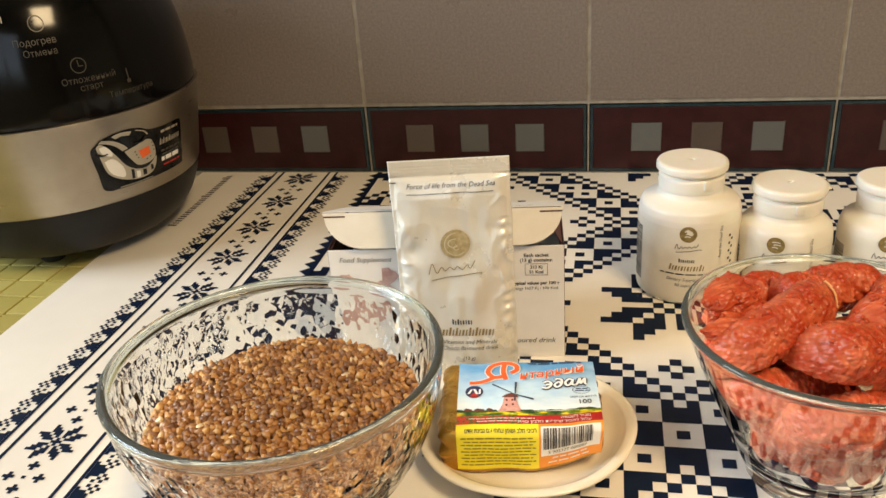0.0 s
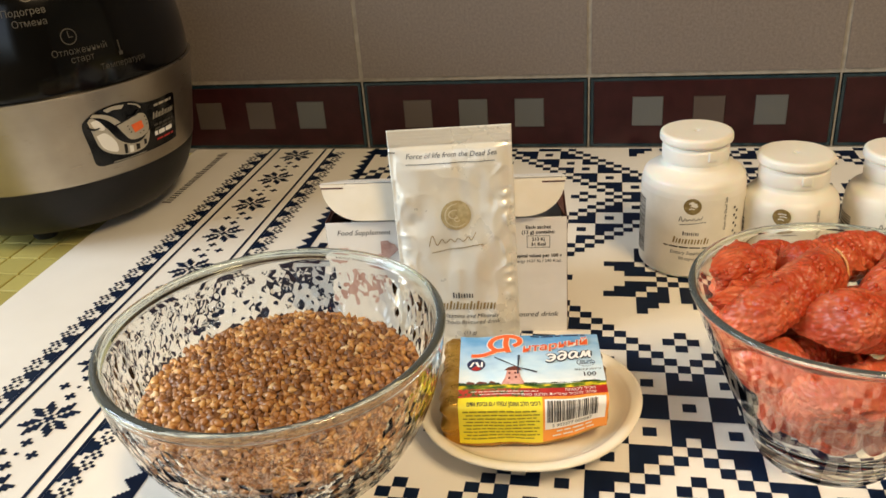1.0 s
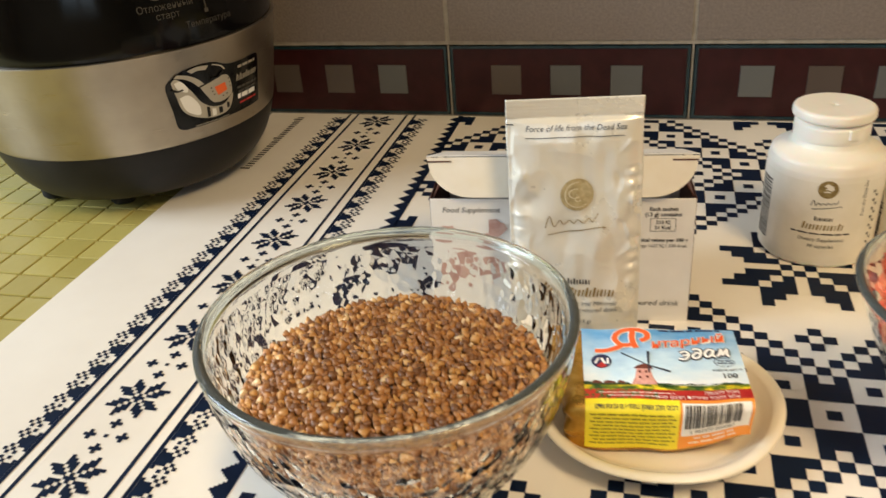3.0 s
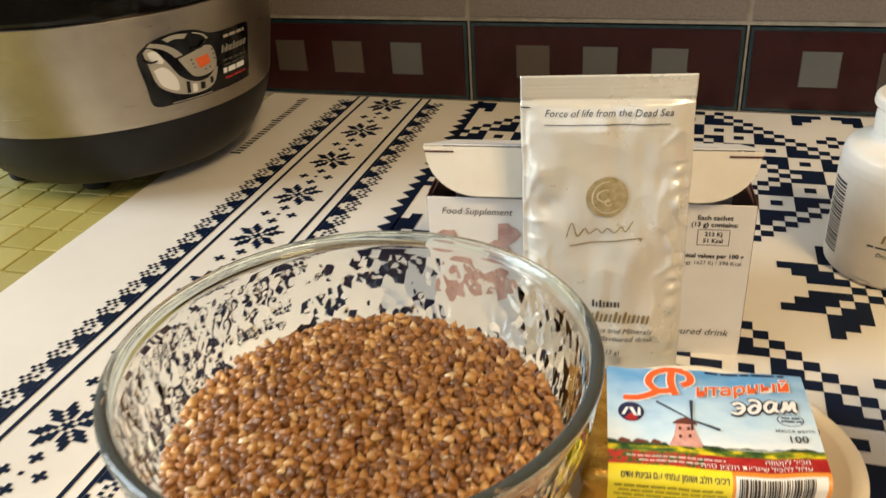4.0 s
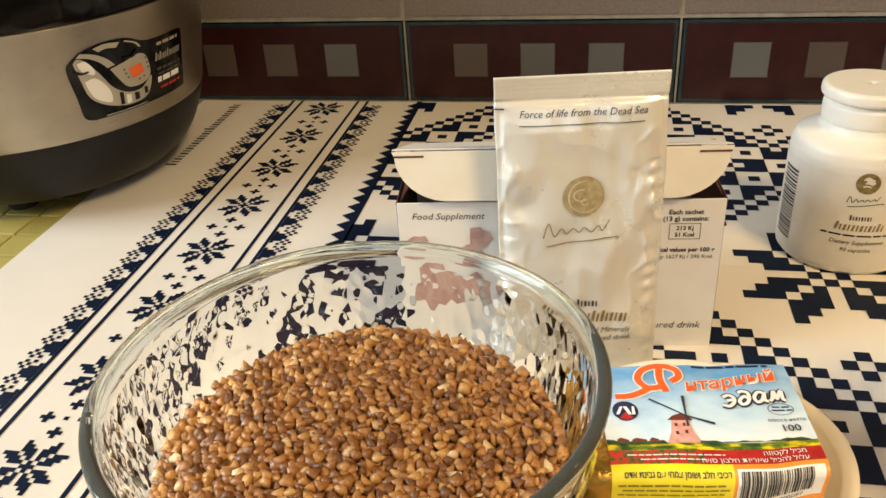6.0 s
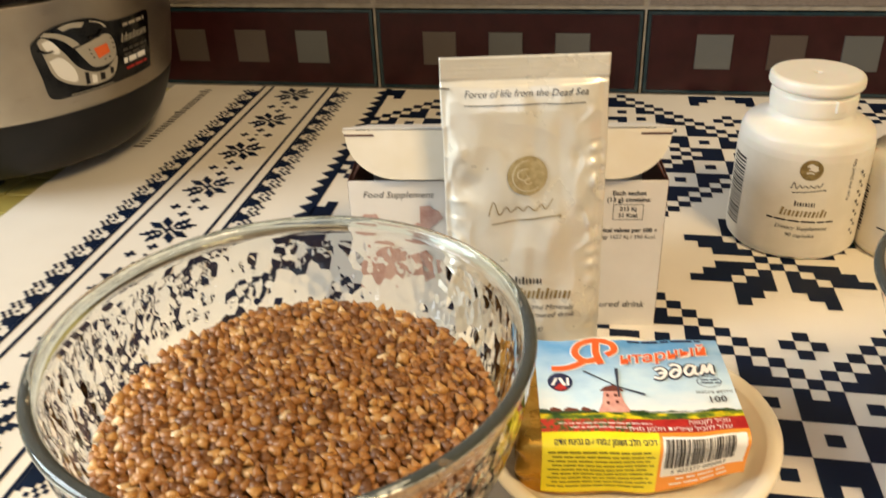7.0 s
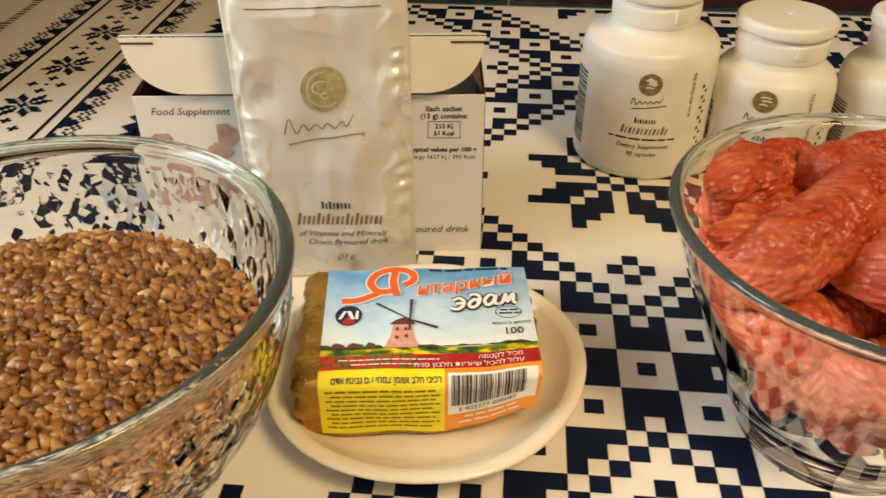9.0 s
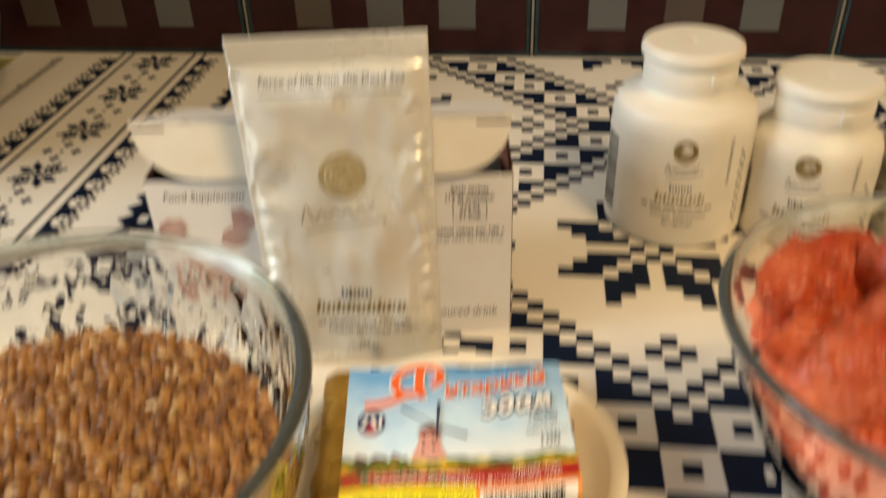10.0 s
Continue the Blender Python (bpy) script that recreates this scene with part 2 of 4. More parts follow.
def spline(points, n):
    """Points along a smooth line through the given ones."""
    out = []
    p = [points[0], *points, points[-1]]
    for i in range(len(points) - 1):
        a, b, c, d = [Vector(q) for q in p[i:i + 4]]
        for s in range(n):
            t = s / n
            out.append(tuple(0.5 * ((2 * b) + (c - a) * t + (2 * a - 5 * b + 4 * c - d) * t * t + (3 * b - a - 3 * c + d) * t ** 3)))
    out.append(tuple(points[-1]))
    return out


def quads(rects):
    """One flat mesh of (x0, x1, y0, y1) rectangles, its z at 0."""
    verts, faces = [], []
    for x0, x1, y0, y1 in rects:
        k = len(verts)
        verts += [(x0, y0, 0), (x1, y0, 0), (x1, y1, 0), (x0, y1, 0)]
        faces.append((k, k + 1, k + 2, k + 3))
    return verts, [], faces


def fan(points):
    return [(x, y, 0) for x, y in points], [], [tuple(range(len(points)))]


def disc_points(cx, cy, r, n=40, squash=1.0):
    return [(cx + r * math.cos(2 * math.pi * k / n), cy + squash * r * math.sin(2 * math.pi * k / n)) for k in range(n)]


def ring_faces(cx, cy, r0, r1, n=40, squash=1.0):
    verts = [(x, y, 0) for x, y in disc_points(cx, cy, r0, n, squash) + disc_points(cx, cy, r1, n, squash)]
    return verts, [], [(k, (k + 1) % n, n + (k + 1) % n, n + k) for k in range(n)]


def letters(words, size, x=0.0, y=0.0, align="LEFT", shear=0.0, bold=0.0):
    """Flat mesh of words in the built-in font."""
    cu = bpy.data.curves.new("letters", "FONT")
    cu.body, cu.size, cu.align_x, cu.shear, cu.offset, cu.resolution_u = words, size, align, shear, bold, 2
    ob = new("letters", cu)
    me = bpy.data.meshes.new_from_object(ob.evaluated_get(bpy.context.evaluated_depsgraph_get()))
    out = [(v.co.x + x, v.co.y + y, 0) for v in me.vertices], [], [tuple(p.vertices) for p in me.polygons]
    bpy.data.objects.remove(ob)
    bpy.data.curves.remove(cu)
    bpy.data.meshes.remove(me)
    return out


def bars(x, y, length, size, seed, gap=0.35):
    """Plain bars in place of a line of writing: words of uneven length."""
    rng, out, at = random.Random(seed), [], x
    while at < x + length - size:
        w = min(size * rng.uniform(1.6, 4.5), x + length - at)
        out.append((at, at + w, y, y + size * 0.55))
        at += w + size * gap * 1.6
    return out


def glyphs(x, y, length, height, count, seed, slant=0.0):
    """Plain upright bars in place of a line of large lettering, a thick and a thin one by turns."""
    rng, verts, faces = random.Random(seed), [], []
    step = length / count
    for k in range(count):
        tall = height * (1.0 if k == 0 or rng.random() < 0.25 else 0.74)
        for x0, w, h in ((0.04, 0.30, tall), (0.58, 0.20, min(tall, height * 0.74))):
            n, a0 = len(verts), x + (k + x0) * step
            verts.extend((p + slant * (q - y), q, 0) for p, q in ((a0, y), (a0 + w * step, y), (a0 + w * step, y + h), (a0, y + h)))
            faces.append((n, n + 1, n + 2, n + 3))
    return verts, [], faces


def onto(mesh, place):
    verts, e, faces = mesh
    return [place(x, y) for x, y, _ in verts], e, faces


def brush(points, width, lift, place):
    """A curved stroke of even width along the points."""
    line = spline(points, 6)
    verts, faces = [], []
    for k, (x, y) in enumerate(line):
        a, b = Vector(line[max(0, k - 1)]), Vector(line[min(len(line) - 1, k + 1)])
        d = (b - a).normalized()
        for s in (-1, 1):
            verts.append(place(x + s * d.y * width / 2, y - s * d.x * width / 2, lift))
    return verts, [], [(2 * k, 2 * k + 1, 2 * k + 3, 2 * k + 2) for k in range(len(line) - 1)]


# ---- the setting: wall, worktop, room ----
WALL_Y, TILE, SEAM, BORDER = 0.242, 0.202, -0.057, 0.0635
wall = tagged(part("wall_north", box_bm(-1.4, 1.6, WALL_Y + 0.0010, WALL_Y + 0.12, -0.9, 1.6), mat_wall_grout), "tiled kitchen wall with pale grout lines", "wall", kind="structure")
floor = tagged(part("floor", box_bm(-1.4, 1.6, -1.7, WALL_Y + 0.12, -1.0, -0.9), mat_plaster), "plain pale kitchen floor", "floor", kind="structure")
ceiling = tagged(part("ceiling", box_bm(-1.5, 1.7, -1.7, WALL_Y + 0.12, 1.6, 1.7), mat_ceiling), "plain off-white ceiling", "ceiling", kind="structure")
south = bmesh.new()
for x0, x1, z0, z1 in ((-1.4, -0.35, -0.9, 1.6), (0.45, 1.6, -0.9, 1.6), (-0.35, 0.45, -0.9, 0.22), (-0.35, 0.45, 1.1, 1.6)):
    bmesh.ops.create_cube(south, size=1, matrix=Matrix.Translation(((x0 + x1) / 2, -1.65, (z0 + z1) / 2)) @ Matrix.Diagonal((x1 - x0, 0.1, z1 - z0, 1)))
tagged(part("wall_south", south, mat_plaster), "plain warm plaster wall with a window opening", "wall", kind="structure")
tagged(part("wall_east", box_bm(1.6, 1.7, -1.7, WALL_Y + 0.12, -0.9, 1.6), mat_plaster), "plain warm plaster wall", "wall", kind="structure")
west = bmesh.new()
for y0, y1, z0, z1 in ((-1.7, -0.95, -0.9, 1.6), (0.05, WALL_Y + 0.12, -0.9, 1.6), (-0.95, 0.05, -0.9, 0.1), (-0.95, 0.05, 1.15, 1.6)):
    bmesh.ops.create_cube(west, size=1, matrix=Matrix.Translation((-1.45, (y0 + y1) / 2, (z0 + z1) / 2)) @ Matrix.Diagonal((0.1, y1 - y0, z1 - z0, 1)))
tagged(part("wall_west", west, mat_plaster), "plain warm plaster wall with a window opening", "wall", kind="structure")

worktop = tagged(part("worktop", box_bm(-1.4, 1.6, -0.45, WALL_Y + 0.006, -0.05, -0.0045, 0.002), mat_grout), "tiled worktop with yellow-green tiles", "worktop", kind="structure")


# ---- the printed mat ----
C = 0.0065                                   # one stitch of the print
MX0, MX1, MY0, MY1 = -66.6 * C, 64 * C, -58 * C, WALL_Y - 0.0015
place_mat = thing("table_mat", pose(0, 0, 0), "cream vinyl table mat with navy cross-stitch print on the worktop", "table mat")
part("mat_sheet", box_bm(MX0, MX1, MY0, MY1, -0.002, 0.0, 0.0006, 2), mat_cloth, place_mat)


def stitched(name, dark, size, z, x0=0.0, y0=0.0):
    """One flat print of square stitches, rows of neighbours joined into strips."""
    rows = {}
    for u, v in dark:
        rows.setdefault(v, set()).add(u)
    rects = []
    for v, us in rows.items():
        run = None
        for u in sorted(us):
            if run and u == run[1] + 1:
                run[1] = u
            else:
                run = [u, u]
                rects.append((run, v))
    rects = [(x0 + (a - 0.5) * size, x0 + (b + 0.5) * size, y0 + (v - 0.5) * size, y0 + (v + 0.5) * size) for (a, b), v in rects]
    return part(name, quads(rects), mat_ink, place_mat, m=pose(0, 0, z))


def star_stitch(a, b):
    """Whether a stitch of the eight-pointed star is dark."""
    a, b = max(abs(a), abs(b)), min(abs(a), abs(b))
    return (b == 0 and a == 1) or (1 <= b <= 3 and b < a <= b + 3)


def lattice_stitch(u, v):
    """Diamonds of stars, 40 stitches apart, parted by chequered bands."""
    near = min(((20 * i, 20 * j) for i in range(-4, 5) for j in range(-4, 5) if (i + j) % 2 == 0), key=lambda c: abs(u - c[0]) + abs(v - c[1]))
    a, b = u - near[0], v - near[1]
    s = abs(a) + abs(b)
    if s < 15:
        plus = any(abs(a - p) + abs(b - q) == 1 for p, q in ((0, 11), (0, -11), (11, 0), (-11, 0)))
        return plus or star_stitch(a, b)
    if s in (15, 16):
        return s == 15
    knot = min(((20 * i, 20 * j) for i in range(-4, 5) for j in range(-4, 5) if (i + j) % 2), key=lambda c: abs(u - c[0]) + abs(v - c[1]))
    p, q = u - knot[0], v - knot[1]
    i, j = round(p / 3), round(q / 3)
    return (i + j) % 2 == 1 or (p == 3 * i and q == 3 * j)


stitched("star_lattice", [(u, v) for u in range(-38, 62) for v in range(-57, 37) if lattice_stitch(u, v)], C, 0.00025)

# the border band: saw edge, double lines, row of small stars, rows of little trees, and the maker's line
SUB, STEP = C / 3, 8.56 * C
star_rows = [-0.1 * C + k * STEP for k in range(-7, 5)]
for k, y in enumerate(star_rows):
    if y < MY1 - 7 * SUB:
        stitched("border_star", [(a, b) for a in range(-6, 7) for b in range(-6, 7) if star_stitch(a, b) or abs(a) + abs(b) < 2], SUB, 0.00025, -49.9 * C, y)
    mid = y + STEP / 2
    if mid < MY1 - 6 * SUB:
        dots = [(p + a, q + b) for p, q in ((4, 0), (-4, 0), (0, 4), (0, -4)) for a, b in ((0, 0), (1, 0), (-1, 0), (0, 1), (0, -1))] + [(0, 0)]
        stitched("border_cross", dots, SUB, 0.00025, -49.9 * C, mid)
for u in (-54.55, -53.4, -46.3, -45.1):
    part("border_line", quads([((u - 0.17) * C, (u + 0.17) * C, MY0 + 0.002, MY1 - 0.001)]), mat_ink, place_mat, m=pose(0, 0, 0.00025))
TREE = (".######.", "..####..", "#.####.#", ".#.##.#.", "#.#..#.#", ".#....#.")
for side, base in ((-1, -54.9), (1, -44.75)):
    tree = None
    for k in range(-21, 13):
        y = (k + 0.5) * STEP / 3 + 0.5 * STEP
        if y > MY1 - 5 * SUB:
            continue
        if tree is None:
            tree = stitched("border_tree", [(side * d, c - 4) for d, row in enumerate(TREE) for c, mark in enumerate(row) if mark == "#"], SUB, 0.00025)
        else:
            before, tree = tree, new("border_tree", tree.data)
            tree.parent = place_mat
        tree.location = (base * C, y, 0.00025)
saw = [(-38.95 * C, -38.3 * C, MY0 + 0.002, MY1 - 0.001)]
for k in range(-32, 21):
    y = k * 1.77 * C
    for d in range(4):
        saw.append(((-38.95 - 0.22 * (d + 1)) * C, (-38.95 - 0.22 * d) * C, y - (0.75 - 0.2 * d) * C, y + (0.75 - 0.2 * d) * C))
part("saw_edge", quads([r for r in saw if r[3] < MY1]), mat_ink, place_mat, m=pose(0, 0, 0.00025))
part("maker_line", onto(glyphs(0, 0, 18.5 * C, 1.25 * C, 13, 5), lambda x, y: (-60.9 * C - y, 17.0 * C + x, 0.00025)), mat_black_ink, place_mat)


# ---- bottles ----
def wrapped(mesh, radius):
    """Bends a flat print round a bottle, its middle facing -y."""
    return onto(mesh, lambda x, y: (radius * math.sin(x / radius), -radius * math.cos(x / radius), y))


def flat_place(x, y, lift=0.0):
    return (x, y, 0)


def scrawl(x, y, length):
    """A plain pen scrawl without letters: a wave and a rising line under it."""
    rng = random.Random(7)
    wave = [(x + length * (k / 12 - 0.5 + rng.uniform(-1, 1) * 0.02), y + length * (0.13 + 0.009 * k + (rng.uniform(0.05, 0.16) if k % 2 else -0.03) * (1.4 if k < 3 else 0.8))) for k in range(12)]
    under = [(x - 0.46 * length, y - 0.05 * length), (x, y + 0.02 * length), (x + 0.5 * length, y + 0.10 * length), (x + 0.53 * length, y + 0.06 * length)]
    return wave, under


def pill_bottle(x, y, turn, r, top, cap_r, tab, label, seed, logo_z):
    ob = thing("pill_bottle", pose(x, y, 0, 0, 0, turn), label, "bottle", "bottles by the wall")
    sh = top - 0.033
    prof = spline([(r * 0.6, 0.0006), (r * 0.9, 0.0), (r * 0.985, 0.0022), (r, 0.005), (r, sh * 0.5), (r, sh - 0.002), (r * 0.985, sh + 0.004), (r * 0.92, sh + 0.0085), (cap_r + 0.001, sh + 0.0118), (cap_r - 0.0005, sh + 0.0135), (cap_r - 0.001, sh + 0.016)], 5)
    part("bottle_body", lathe([(0, 0.0006), *prof, (0, sh + 0.016)], 72), mat_plastic, ob, smooth=True)
    z0 = sh + 0.0155
    collar = spline([(cap_r - 0.0020, z0), (cap_r - 0.0006, z0 + 0.0008), (cap_r - 0.0004, z0 + 0.0075), (cap_r - 0.0012, z0 + 0.0095), (cap_r - 0.0028, z0 + 0.0106)], 4)
    part("cap_collar", lathe([(0, z0), *collar, (0, z0 + 0.0106)], 72), mat_plastic, ob, smooth=True)
    zt = top
    lid = spline([(cap_r - 0.0028, zt - 0.0072), (cap_r - 0.0002, zt - 0.0062), (cap_r + 0.0011, zt - 0.0050), (cap_r + 0.0013, zt - 0.0034), (cap_r + 0.0010, zt - 0.0012), (cap_r - 0.0002, zt - 0.0002), (cap_r - 0.003, zt), (0.0028, zt - 0.0002), (0.0016, zt - 0.0008)], 4)
    part("cap_lid", lathe([(0, zt - 0.0072), *lid, (0, zt - 0.0009)], 72), mat_plastic, ob, smooth=True)
    part("cap_clip", box_bm(-0.0030, 0.0030, -0.0010, 0.0010, 0.0, 0.0060, 0.0006), mat_plastic, ob, smooth=True, m=pose((cap_r - 0.0004) * math.cos(radians(-60)), (cap_r - 0.0004) * math.sin(radians(-60)), z0 + 0.0036, 0, 0, 30))
    if tab is not None:
        part("lift_tab", box_bm(-0.0035, 0.0035, -0.0022, 0.004, -0.001, 0.0008, 0.0007), mat_plastic, ob, smooth=True, m=pose((cap_r + 0.0015) * math.cos(radians(tab)), (cap_r + 0.0015) * math.sin(radians(tab)), zt - 0.005, 0, 0, tab + 90))
    rl = r + 0.00025
    z1 = sh - 0.001
    n, hi, lo = 80, z1, 0.004
    verts = [(rl * math.sin(a), -rl * math.cos(a), z) for a in [-2.6 + 5.2 * k / n for k in range(n + 1)] for z in (lo, hi)]
    part("paper_label", (verts, [], [(2 * k, 2 * k + 2, 2 * k + 3, 2 * k + 1) for k in range(n)]), mat_label, ob, smooth=True)
    rp = rl + 0.0002
    part("gold_seal", wrapped(fan(disc_points(0, logo_z, 0.0052)), rp), mat_gold_ink, ob, "gold round seal")
    for x0, x1, up in ((-0.0022, 0.0026, 0.0018), (-0.0012, 0.0030, 0.0002), (-0.0020, 0.0014, -0.0016)):
        part("seal_mark", wrapped(brush([(x0, logo_z + up), ((x0 + x1) / 2, logo_z + up + 0.0004), (x1, logo_z + up)], 0.0007, 0, flat_place), rp + 0.0001), mat_label, ob)
    for line in scrawl(0, logo_z - 0.0115, 0.0150):
        part("signature_bar", wrapped(brush(line, 0.00035, 0, flat_place), rp), mat_dark_grey, ob)
    part("maker_name", wrapped(glyphs(-0.0050, logo_z - 0.0190, 0.0100, 0.0027, 4, seed + 1), rp), mat_black_ink, ob)
    part("product_name", wrapped(glyphs(-0.0110, logo_z - 0.0246, 0.022, 0.0042, 6, seed + 2, 0.2), rp), mat_gold_ink, ob, "gold-brown lettering")
    part("fine_print", wrapped(quads(bars(-0.0165, logo_z - 0.0276, 0.033, 0.0015, seed + 3)), rp), mat_dark_grey, ob)
    part("printed_line", wrapped(letters("Dietary Supplement", 0.0030, 0, logo_z - 0.0318, "CENTER", 0.2), rp), mat_black_ink, ob)
    part("printed_count", wrapped(letters("90 capsules", 0.0030, 0, logo_z - 0.0358, "CENTER", 0.2), rp), mat_black_ink, ob)
    side = [(0.027 + 0.0022 * (k % 2), 0.0286 + 0.0022 * (k % 2), z1 - 0.008 - 0.0026 * k, z1 - 0.0064 - 0.0026 * k) for k in range(14) if z1 - 0.008 - 0.0026 * k > 0.006]
    part("side_writing", wrapped(quads(side), rp), mat_black_ink, ob)
    part("side_line", wrapped(onto(letters("from the Dead Sea", 0.0028, 0.0, 0.0, "LEFT", 0.2), lambda x, y: (0.0215 - y, logo_z - 0.017 + x, 0)), rp), mat_black_ink, ob)
    rng = random.Random(seed + 9)
    code, z = [], z1 - 0.006
    while z > 0.010:
        h = rng.uniform(0.0004, 0.0013)
        code += [(0.0142 - 1.92 * r + 0.0014 * q, 0.0156 - 1.92 * r + 0.0014 * q, z - h, z) for q in range(9)]
        z -= h + rng.uniform(0.0004, 0.001)
    part("bar_code", wrapped(quads(code), rp), mat_black_ink, ob)["kind"] = "stuff"
    return ob


pill_bottle(0.0118, 0.0318, -5, 0.0315, 0.0872, 0.0204, None, "large white plastic pill bottle with gold seal and snap cap", 11, 0.0497)
pill_bottle(0.0690, 0.0255, -20, 0.0277, 0.0750, 0.0206, 30, "white plastic pill bottle with lift-tab cap beside a larger one", 31, 0.0440)
pill_bottle(0.1290, 0.030, -14, 0.0277, 0.0755, 0.0200, None, "white plastic pill bottle at the end of the row", 51, 0.0440)


# ---- carton and sachet ----
BOX_W, BOX_D, BOX_H, T = 0.1315, 0.062, 0.0715, 0.0006
carton = thing("carton", pose(-0.1275, -0.0695, 0, 0, 0, 5.6), "open white carton of drink sachets with a raised lid", "box")
W2 = BOX_W / 2
part("front_panel", box_bm(-W2, W2, 0, T, 0, BOX_H, 0.0002, 1), mat_carton, carton)
part("back_panel", box_bm(-W2, W2, BOX_D - T, BOX_D, 0, BOX_H, 0.0002, 1), mat_carton, carton)
for s in (-1, 1):
    part("side_panel", box_bm(s * W2 - T / 2, s * W2 + T / 2, T, BOX_D - T, 0, BOX_H, 0.0002, 1), mat_brown_board, carton, "brown printed side")
    dust = bmesh.new()
    d0 = dust.faces.new([dust.verts.new((0, y, z)) for y, z in ((0.003, 0), (BOX_D - 0.006, 0), (BOX_D - 0.012, 0.002), (0.012, 0.0155), (0.004, 0.0165))])
    grown = bmesh.ops.extrude_face_region(dust, geom=[d0])
    bmesh.ops.translate(dust, verts=[v for v in grown["geom"] if isinstance(v, bmesh.types.BMVert)], vec=(0.0005, 0, 0))
    bmesh.ops.recalc_face_normals(dust, faces=dust.faces[:])
    part("dust_flap", dust, mat_brown_board, carton, "brown fold-in flap", m=pose(s * (W2 - 0.0012), 0, BOX_H - 0.0004, 0, s * -30, 0))
part("bottom_panel", box_bm(-W2, W2, T, BOX_D - T, 0, T), mat_carton, carton)
LID_Z = 0.0945
slope = math.atan2(LID_Z - BOX_H, BOX_D)
lid_len = math.hypot(LID_Z - BOX_H, BOX_D)
lid_pose = pose(0, BOX_D, BOX_H, -math.degrees(slope), 0, 0)
lid = part("lid", box_bm(-W2, W2, -lid_len, 0, 0, T, 0.0003, 1), mat_carton, carton, m=lid_pose)
part("lid_line", onto(letters("Unit of Vitamins and Minerals Choco flavoured drink", 0.0046, 0, -lid_len + 0.006, "CENTER", 0.25), lambda x, y: (x, y, T + 0.0002)), mat_black_ink, lid)
flap_pts = [(-W2, 0.0)]
for k in range(13):
    a = math.pi / 2 * k / 12
    flap_pts.append((-W2 + 0.001 + 0.021 * (1 - math.cos(a)), -0.002 - 0.0188 * math.sin(a)))
flap_pts += [(-x, y) for x, y in reversed(flap_pts)]
flap = bmesh.new()
f0 = flap.faces.new([flap.verts.new((x, 0, z)) for x, z in flap_pts])
grown = bmesh.ops.extrude_face_region(flap, geom=[f0])
bmesh.ops.translate(flap, verts=[v for v in grown["geom"] if isinstance(v, bmesh.types.BMVert)], vec=(0, 0.0006, 0))
bmesh.ops.recalc_face_normals(flap, faces=flap.faces[:])
part("tuck_flap", flap, mat_carton_in, carton, "cream rounded tuck flap", m=pose(0, -0.0012, LID_Z, -6, 0, 0))
for s in (-1, 1):
    part("slit", onto(quads([(-0.006, 0.006, -0.0004, 0.0004)]), lambda x, y: (x, -0.0016, y)), mat_brown_board, carton, m=pose(s * (W2 - 0.0068), -0.0002, LID_Z - 0.0018))


def on_front(x, y):
    return (x, -0.0003, y)


part("printed_title", onto(letters("Food Supplement", 0.0042, -0.0600, BOX_H - 0.0075, "LEFT", 0.25), on_front), mat_black_ink, carton)
for words, size, x, z in (("Each sachet", 0.0029, 0.0505, 0.0650), ("(13 g) contains:", 0.0029, 0.0505, 0.0620), ("213 Kj", 0.0026, 0.0505, 0.0578), ("51 Kcal", 0.0026, 0.0505, 0.0548)):
    part("printed_line", onto(letters(words, size, x, z, "CENTER", 0, 0.00006), on_front), mat_black_ink, carton)
part("printed_line", onto(letters("Typical values per 100 g", 0.0027, 0.0630, 0.0478, "RIGHT", 0, 0.00008), on_front), mat_black_ink, carton)
part("printed_line", onto(letters("Energy 1627 Kj / 390 Kcal.", 0.0025, 0.0630, 0.0446, "RIGHT"), on_front), mat_black_ink, carton)
part("printed_frame", onto(quads([(0.0445, 0.0565, 0.0606, 0.0608), (0.0445, 0.0565, 0.0536, 0.0538), (0.0443, 0.0445, 0.0536, 0.0608), (0.0565, 0.0567, 0.0536, 0.0608)]), on_front), mat_dark_grey, carton)
part("printed_line", onto(letters("Choco flavoured drink", 0.0046, 0.0605, 0.0100, "RIGHT", 0.25), on_front), mat_black_ink, carton)
rng = random.Random(4)
for k in range(22):
    cx, cz, rr = -0.060 + rng.random() ** 1.4 * 0.030, 0.057 - rng.random() * 0.032, rng.uniform(0.0022, 0.0052)
    n = rng.choice((5, 6, 7))
    pts = [(max(cx + rr * rng.uniform(0.7, 1.2) * math.cos(2 * math.pi * q / n), -W2 + 0.0004), cz + rr * rng.uniform(0.7, 1.2) * math.sin(2 * math.pi * q / n)) for q in range(n)]
    part("rose_shape", onto(fan(pts), lambda x, y, k=k: (x, -0.0002 - 0.00001 * k, y)), mat_pink, carton)

SW, SH = 0.0626, 0.1275


def ridge(p):
    return 1 - abs(noise.noise(p)) * 2


